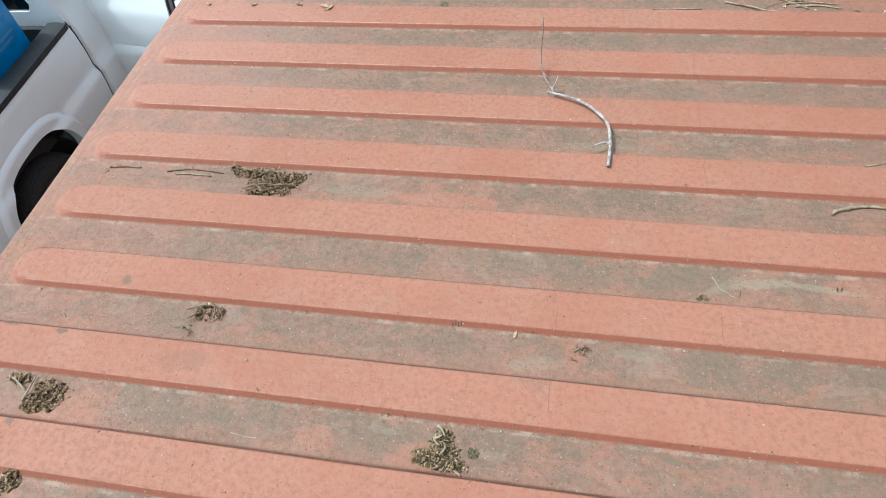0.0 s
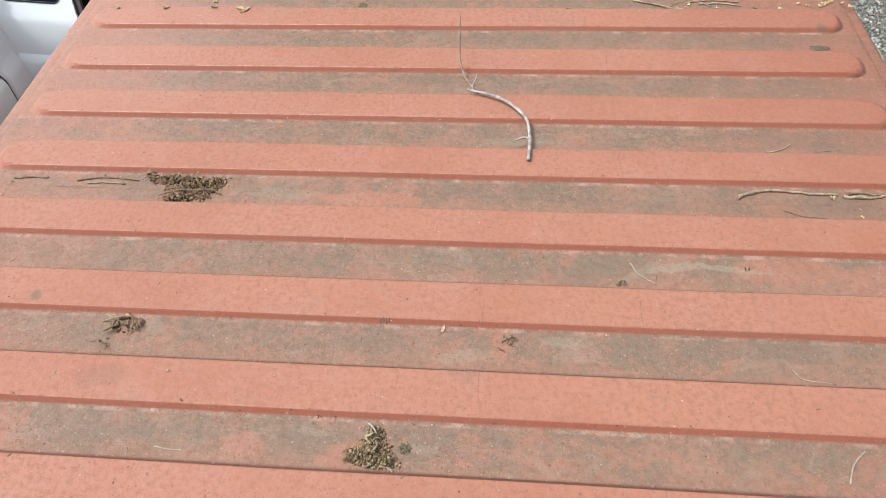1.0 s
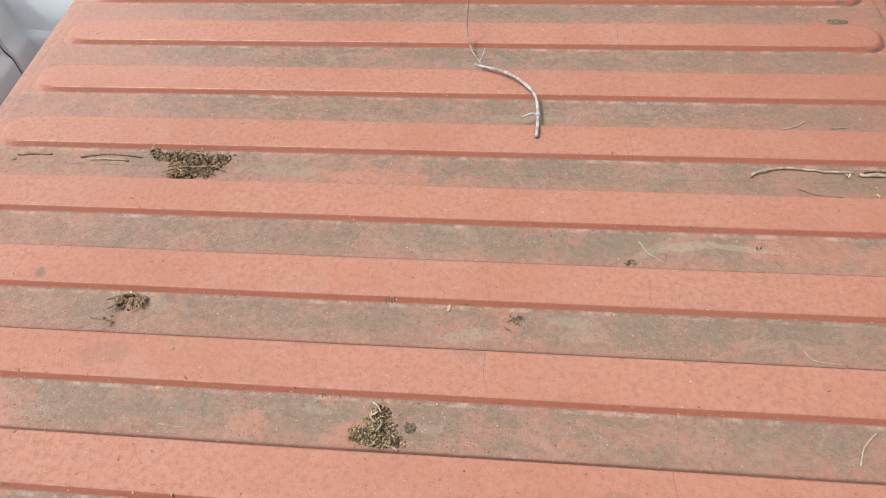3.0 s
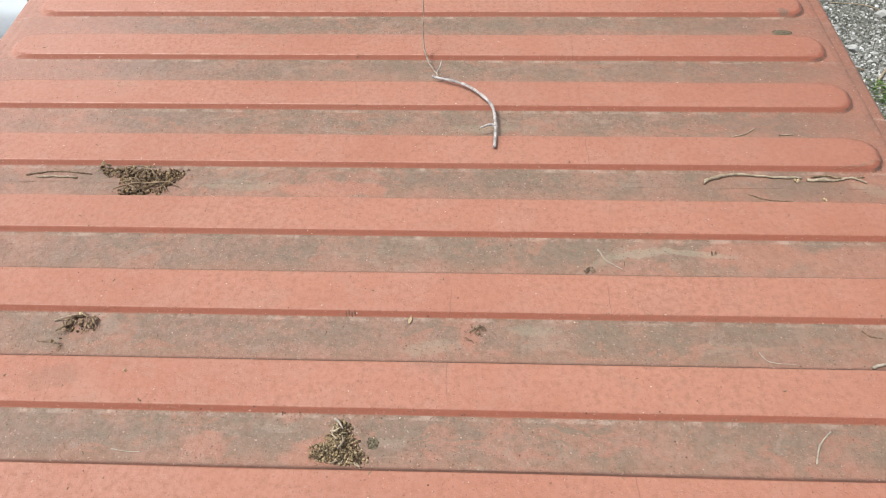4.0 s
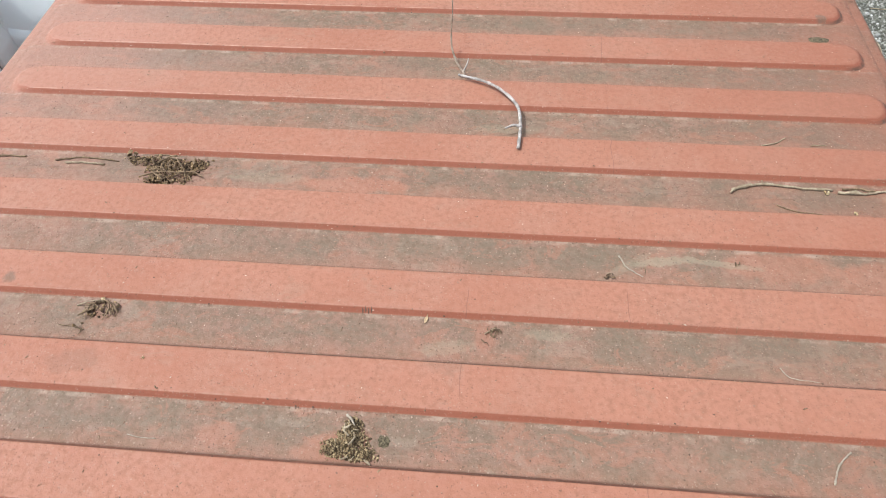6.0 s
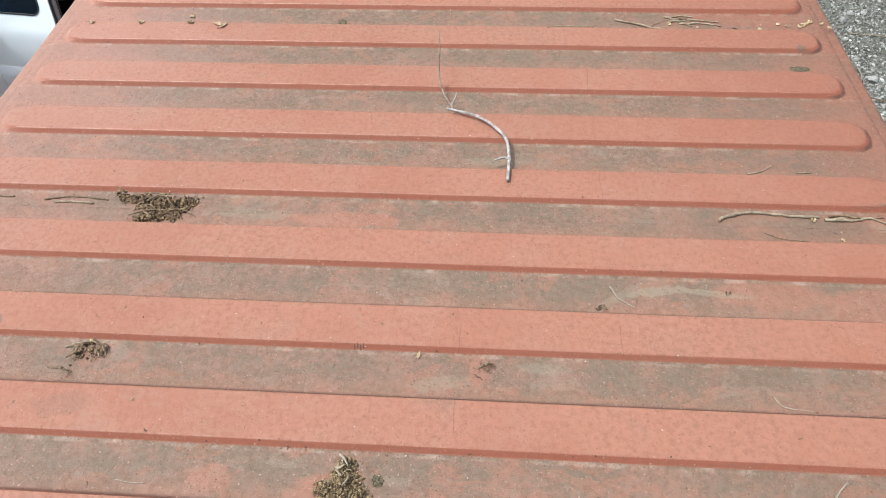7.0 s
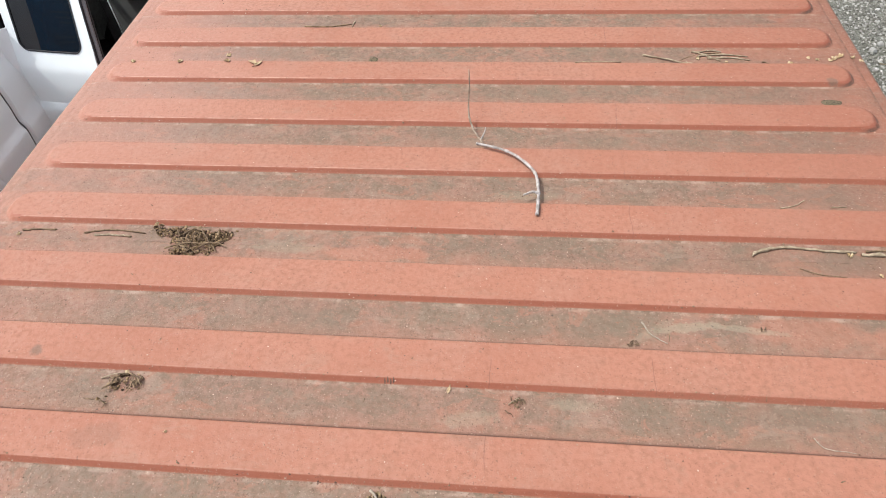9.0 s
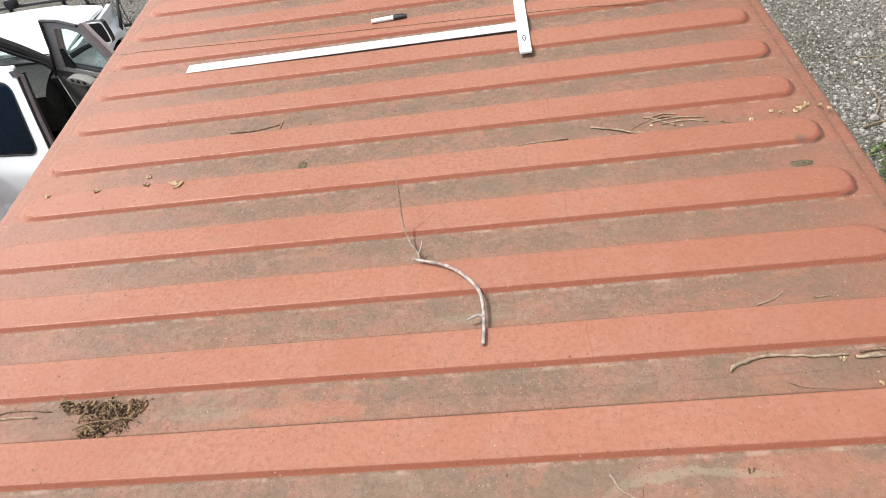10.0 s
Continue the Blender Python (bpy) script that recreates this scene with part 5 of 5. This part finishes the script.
clump("heap of brown soil, twigs and pale chips in a roof valley", [(-0.429, 0.228, 0.064, 0.030), (-0.381, 0.233, 0.040, 0.026), (-0.454, 0.202, 0.026, 0.016), (-0.319, 0.244, 0.036, 0.012), (-0.299, 0.237, 0.022, 0.018), (-0.309, 0.204, 0.014, 0.010), (-0.424, 0.185, 0.040, 0.008)],
      [([(-0.381, 0.261, 0.016), (-0.361, 0.246, 0.014), (-0.343, 0.232, 0.006)], 0.0026, BROWN_BARK), ([(-0.421, 0.206, 0.010), (-0.384, 0.217, 0.013), (-0.335, 0.226, 0.006)], 0.0024, BROWN_BARK), ([(-0.401, 0.240, 0.016), (-0.393, 0.209, 0.012), (-0.379, 0.175, 0.003)], 0.0016, BROWN_BARK)],
      1500, 30, SOIL, 5, 0.018, [(-0.401, 0.236, 0.0075, STONE), (-0.414, 0.234, 0.006, SEED), (-0.437, 0.209, 0.005, SEED), (-0.322, 0.244, 0.007, PEBBLE)])
clump(HEAP, [(-0.865, 0.251, 0.022, 0.020), (-0.885, 0.235, 0.014, 0.010)], [], 300, 12, SOIL, 6, 0.012)
clump("tiny scatter of tan plant crumbs in a roof valley", [(0.187, 0.656, 0.016, 0.009), (0.171, 0.631, 0.004, 0.006)], [([(0.171, 0.649, 0.003), (0.187, 0.660, 0.006), (0.201, 0.663, 0.002)], 0.0014, TAN_BARK)], 24, 12, SOIL_TAN, 7, 0.006)
clump("tiny scatter of tan plant crumbs in a roof valley", [(0.426, 0.806, 0.014, 0.007)], [], 9, 4, SOIL_TAN, 8, 0.004)
clump("tiny scatter of tan plant crumbs in a roof valley", [(0.698, 0.854, 0.010, 0.004)], [], 6, 2, SOIL_TAN, 9, 0.003)


def spot(x, y, rx, ry, mat, label, seed, thick=0.0012):
    """A thin ragged crust stuck to the roof."""
    n, ph = 36, seed * 1.7
    m = M()
    m.grid(lambda u, v: (lambda a, k: on_roof(x + rx * v * k * math.cos(a), y + ry * v * k * math.sin(a), thick * (1 - v ** 4) + 0.0003 - 0.0006 * v ** 8))(6.2832 * u, 1 + 0.24 * noise.noise((math.cos(6.2832 * u) * 2.1, math.sin(6.2832 * u) * 2.1, ph)) + 0.12 * noise.noise((math.cos(6.2832 * u) * 5, math.sin(6.2832 * u) * 5, ph))), n, 5)
    tagged(part("crust_spot", m, mat, smooth=True), label, "stain", "crust spots on the roof")


spot(0.001, 0.419, 0.012, 0.012, LICHEN, "round dark lichen spot on the roof", 1, 0.002)
spot(-0.290, 1.859, 0.017, 0.019, LICHEN, "round dark lichen spot on the roof", 2, 0.002)
spot(1.066, 1.652, 0.030, 0.014, LICHEN, "dark green crust patch on the roof", 3)
spot(1.018, 0.518, 0.0042, 0.0042, STAIN, "dark brown stain on a rib", 9, 0.001)
spot(0.950, 0.479, 0.006, 0.0035, STAIN, "dark brown stain on a rib", 10, 0.0006)
for k in range(4):
    spot(-0.078 + 0.006 * k, 0.684 + 0.002 * (k % 2), 0.0018, 0.0045, STAIN, "short dark scuff mark on a rib's lip", 11 + k, 0.0005)


def leaf(x, y, s, turn, label, seed):
    r = random.Random(seed)
    c, q = math.cos(radians(turn)), math.sin(radians(turn))

    def P(u, v):
        a = (u - 0.5) * 2
        w = 0.45 * math.sin(math.pi * (0.08 + 0.84 * u)) * (1 + 0.25 * noise.noise((u * 5, v * 3, seed)))
        b = (v - 0.5) * 2 * w
        px, py = s * a, s * b
        return on_roof(x + px * c - py * q, y + px * q + py * c, 0.0015 + s * (0.55 * b * b * 2 + 0.18 * a * a + 0.08 * noise.noise((u * 4, v * 4, seed + 3))))
    m = M().shell(P, 10, 6, (0, 0, 0.0005))
    m.tube([P(1, 0.5), Vector(P(1, 0.5)) + Vector((c, q, 0.1)) * s * 0.7], [0.0008, 0.0006], 4)
    tagged(part("dry_leaf", m, DRYLEAF, smooth=True), label, "leaf", "dry leaves on the roof")


leaf(-0.679, 1.820, 0.022, -40, "small curled dry yellow leaf on the roof", 3)
leaf(-0.656, 1.808, 0.015, 60, "small curled dry yellow leaf on the roof", 5)
leaf(0.052, 0.674, 0.008, 75, "small curled dry yellow leaf on the roof", 8)


def seed_husk(x, y, s, seed):
    r = random.Random(seed)
    m = M()
    for k in range(4):
        a = k * 1.6 + r.random()
        m.lump(on_roof(x + s * 0.7 * math.cos(a), y + s * 0.7 * math.sin(a), s * 0.6), s * r.uniform(0.6, 0.9), r, 0.8)
    tagged(part("seed_husk", m, SEED, smooth=60), "small pale tan seed husk lying on the roof", "seed", "seed husks on the roof")


for i, (x, y, s) in enumerate(((1.000, 1.846, 0.007), (1.063, 1.878, 0.005), (1.087, 1.868, 0.006), (1.123, 1.866, 0.006), (1.137, 1.876, 0.007), (1.148, 1.882, 0.006), (1.161, 1.892, 0.007), (1.133, 1.870, 0.005), (1.195, 1.885, 0.006), (1.214, 1.867, 0.006), (0.732, 1.872, 0.006), (0.815, 1.854, 0.004),
                               (-1.085, 1.818, 0.007), (-0.922, 1.820, 0.0075), (-0.781, 1.880, 0.007), (-0.763, 1.822, 0.0075), (0.935, 1.069, 0.006), (0.984, 1.011, 0.004), (-1.079, 1.056, 0.005), (-0.486, 0.545, 0.003), (-0.297, 2.068, 0.004))):
    seed_husk(x, y, s, 60 + i)

# wind-blown grit, mostly in the valleys
gr, r = M(), random.Random(21)
for i in range(17000):
    x, y = r.uniform(-1.2, 1.2), r.uniform(-0.2, 3.1)
    z = roof_h(x, y)
    if z > VAL + 0.01 and r.random() < 0.5:
        continue
    s = 0.0006 + 0.0017 * r.random() ** 3
    gr.lump((x, y, z + s * 0.3), s, r, 0.7)
for i in range(700):
    k = r.randrange(-5, 10)
    x, y = r.uniform(-1.15, 1.15), RIB0 + k * PITCH + r.choice((0.001, 0.004, 0.007, -0.004)) + r.gauss(0, 0.002)
    s = 0.001 + 0.002 * r.random() ** 2
    gr.lump((x, y, roof_h(x, y) + s * 0.3), s, r, 0.7)
tagged(part("grit", gr, GRIT, smooth=False), "fine wind-blown grit and seed dust on the roof", "grit", kind="stuff")
fr, r = M(), random.Random(22)
for i in range(420):
    x, y = r.uniform(-1.17, 1.17), r.uniform(-0.1, 3.0)
    t, l = r.uniform(0, 6.283), r.uniform(0.002, 0.009)
    a, b = on_roof(x, y, 0.001), on_roof(x + l * math.cos(t), y + l * math.sin(t), 0.001)
    fr.tube([a, b], [r.uniform(0.0005, 0.0012)] * 2, 4)
for i in range(330):
    k = r.randrange(-5, 9)
    x, y = r.uniform(-1.15, 1.15), RIB0 + k * PITCH + r.choice((0.006, 0.008, 0.010, -0.004)) + r.gauss(0, 0.0015)
    s = 0.0010 + 0.0022 * r.random() ** 2
    fr.lump(on_roof(x, y, s * 0.4), s, r, 0.8)
tagged(part("plant_fragments", fr, BROWN_BARK, smooth=False), "tiny dark plant fragments scattered over the roof", "debris", kind="stuff")

# drywall square and marker pen
ty = math.atan2(0.016, 1.24)
tsq = empty("drywall_square", "white enamelled aluminium T-square lying across the ribs", "square", (0.416, 2.491, TOP + 0.0025))
bl = M().box((-1.236, -0.025, 0.0), (-0.020, 0.025, 0.0032), Matrix.Rotation(ty, 4, "Z"), 0.0006)
part("blade", bl, ALU, tsq)
hd = M().box((-0.020, -0.185, 0.0), (0.020, 0.375, 0.009), Matrix.Rotation(ty - 0.02, 4, "Z"), 0.002)
part("head", hd, ALU, tsq)
mk = M()
for i in range(1, 110):
    x = -1.236 + i * 0.011
    l = 0.010 if i % 4 == 0 else 0.005
    mk.box((x, -0.0245, 0.0030), (x + 0.0008, -0.0245 + l, 0.0034), Matrix.Rotation(ty, 4, "Z"))
part("scale_marks", mk, INK, tsq)
di = M()
dc = [(0.0, -0.125, 0.0092), (0.009, -0.100, 0.0092), (0.0, -0.075, 0.0092), (-0.009, -0.100, 0.0092)]
rot = Matrix.Rotation(ty - 0.02, 4, "Z")
di.ring([rot @ Vector(p) for p in dc], [rot @ Vector((p[0] * 0.55, -0.100 + (p[1] + 0.100) * 0.55, p[2])) for p in dc], (0, 0, 0.0003))
part("diamond_mark", di, INK, tsq, "black diamond outline")
pen = empty("marker_pen", "white marker pen with a black cap", "pen", (-0.071, 2.658, TOP + 0.0088))
a = math.atan2(0.012, 0.134)
pd = Vector((math.cos(a), math.sin(a), 0))
part("barrel", M().tube([pd * t for t in (-0.069, -0.067, -0.030, 0.016)], [0.0055, 0.0078, 0.0085, 0.0085], 12), WHITEP, pen)
part("cap", M().tube([pd * t for t in (0.016, 0.018, 0.060, 0.068)], [0.0088, 0.0092, 0.0088, 0.0070], 12), BLACKP, pen)
part("clip", M().box((0.022, -0.0015, 0.008), (0.056, 0.0015, 0.0115), Matrix.Rotation(a, 4, "Z"), 0.0005), BLACKP, pen)
# thin cord drawn across the roof
cd = M()
cp = [(x, 2.655 - 0.054 * (x + 0.962) + 0.004 * math.sin(x * 3), 0) for x in [-1.17 + 0.02 * i for i in range(118)]]
cd.tube([(x, y, max(roof_h(x, y), TOP - 0.004) + 0.0012) for x, y, _ in cp], [0.0011] * 118, 5)
tagged(part("cord", cd, BROWN_BARK, smooth=True), "thin dark cord stretched across the roof ribs", "cord")
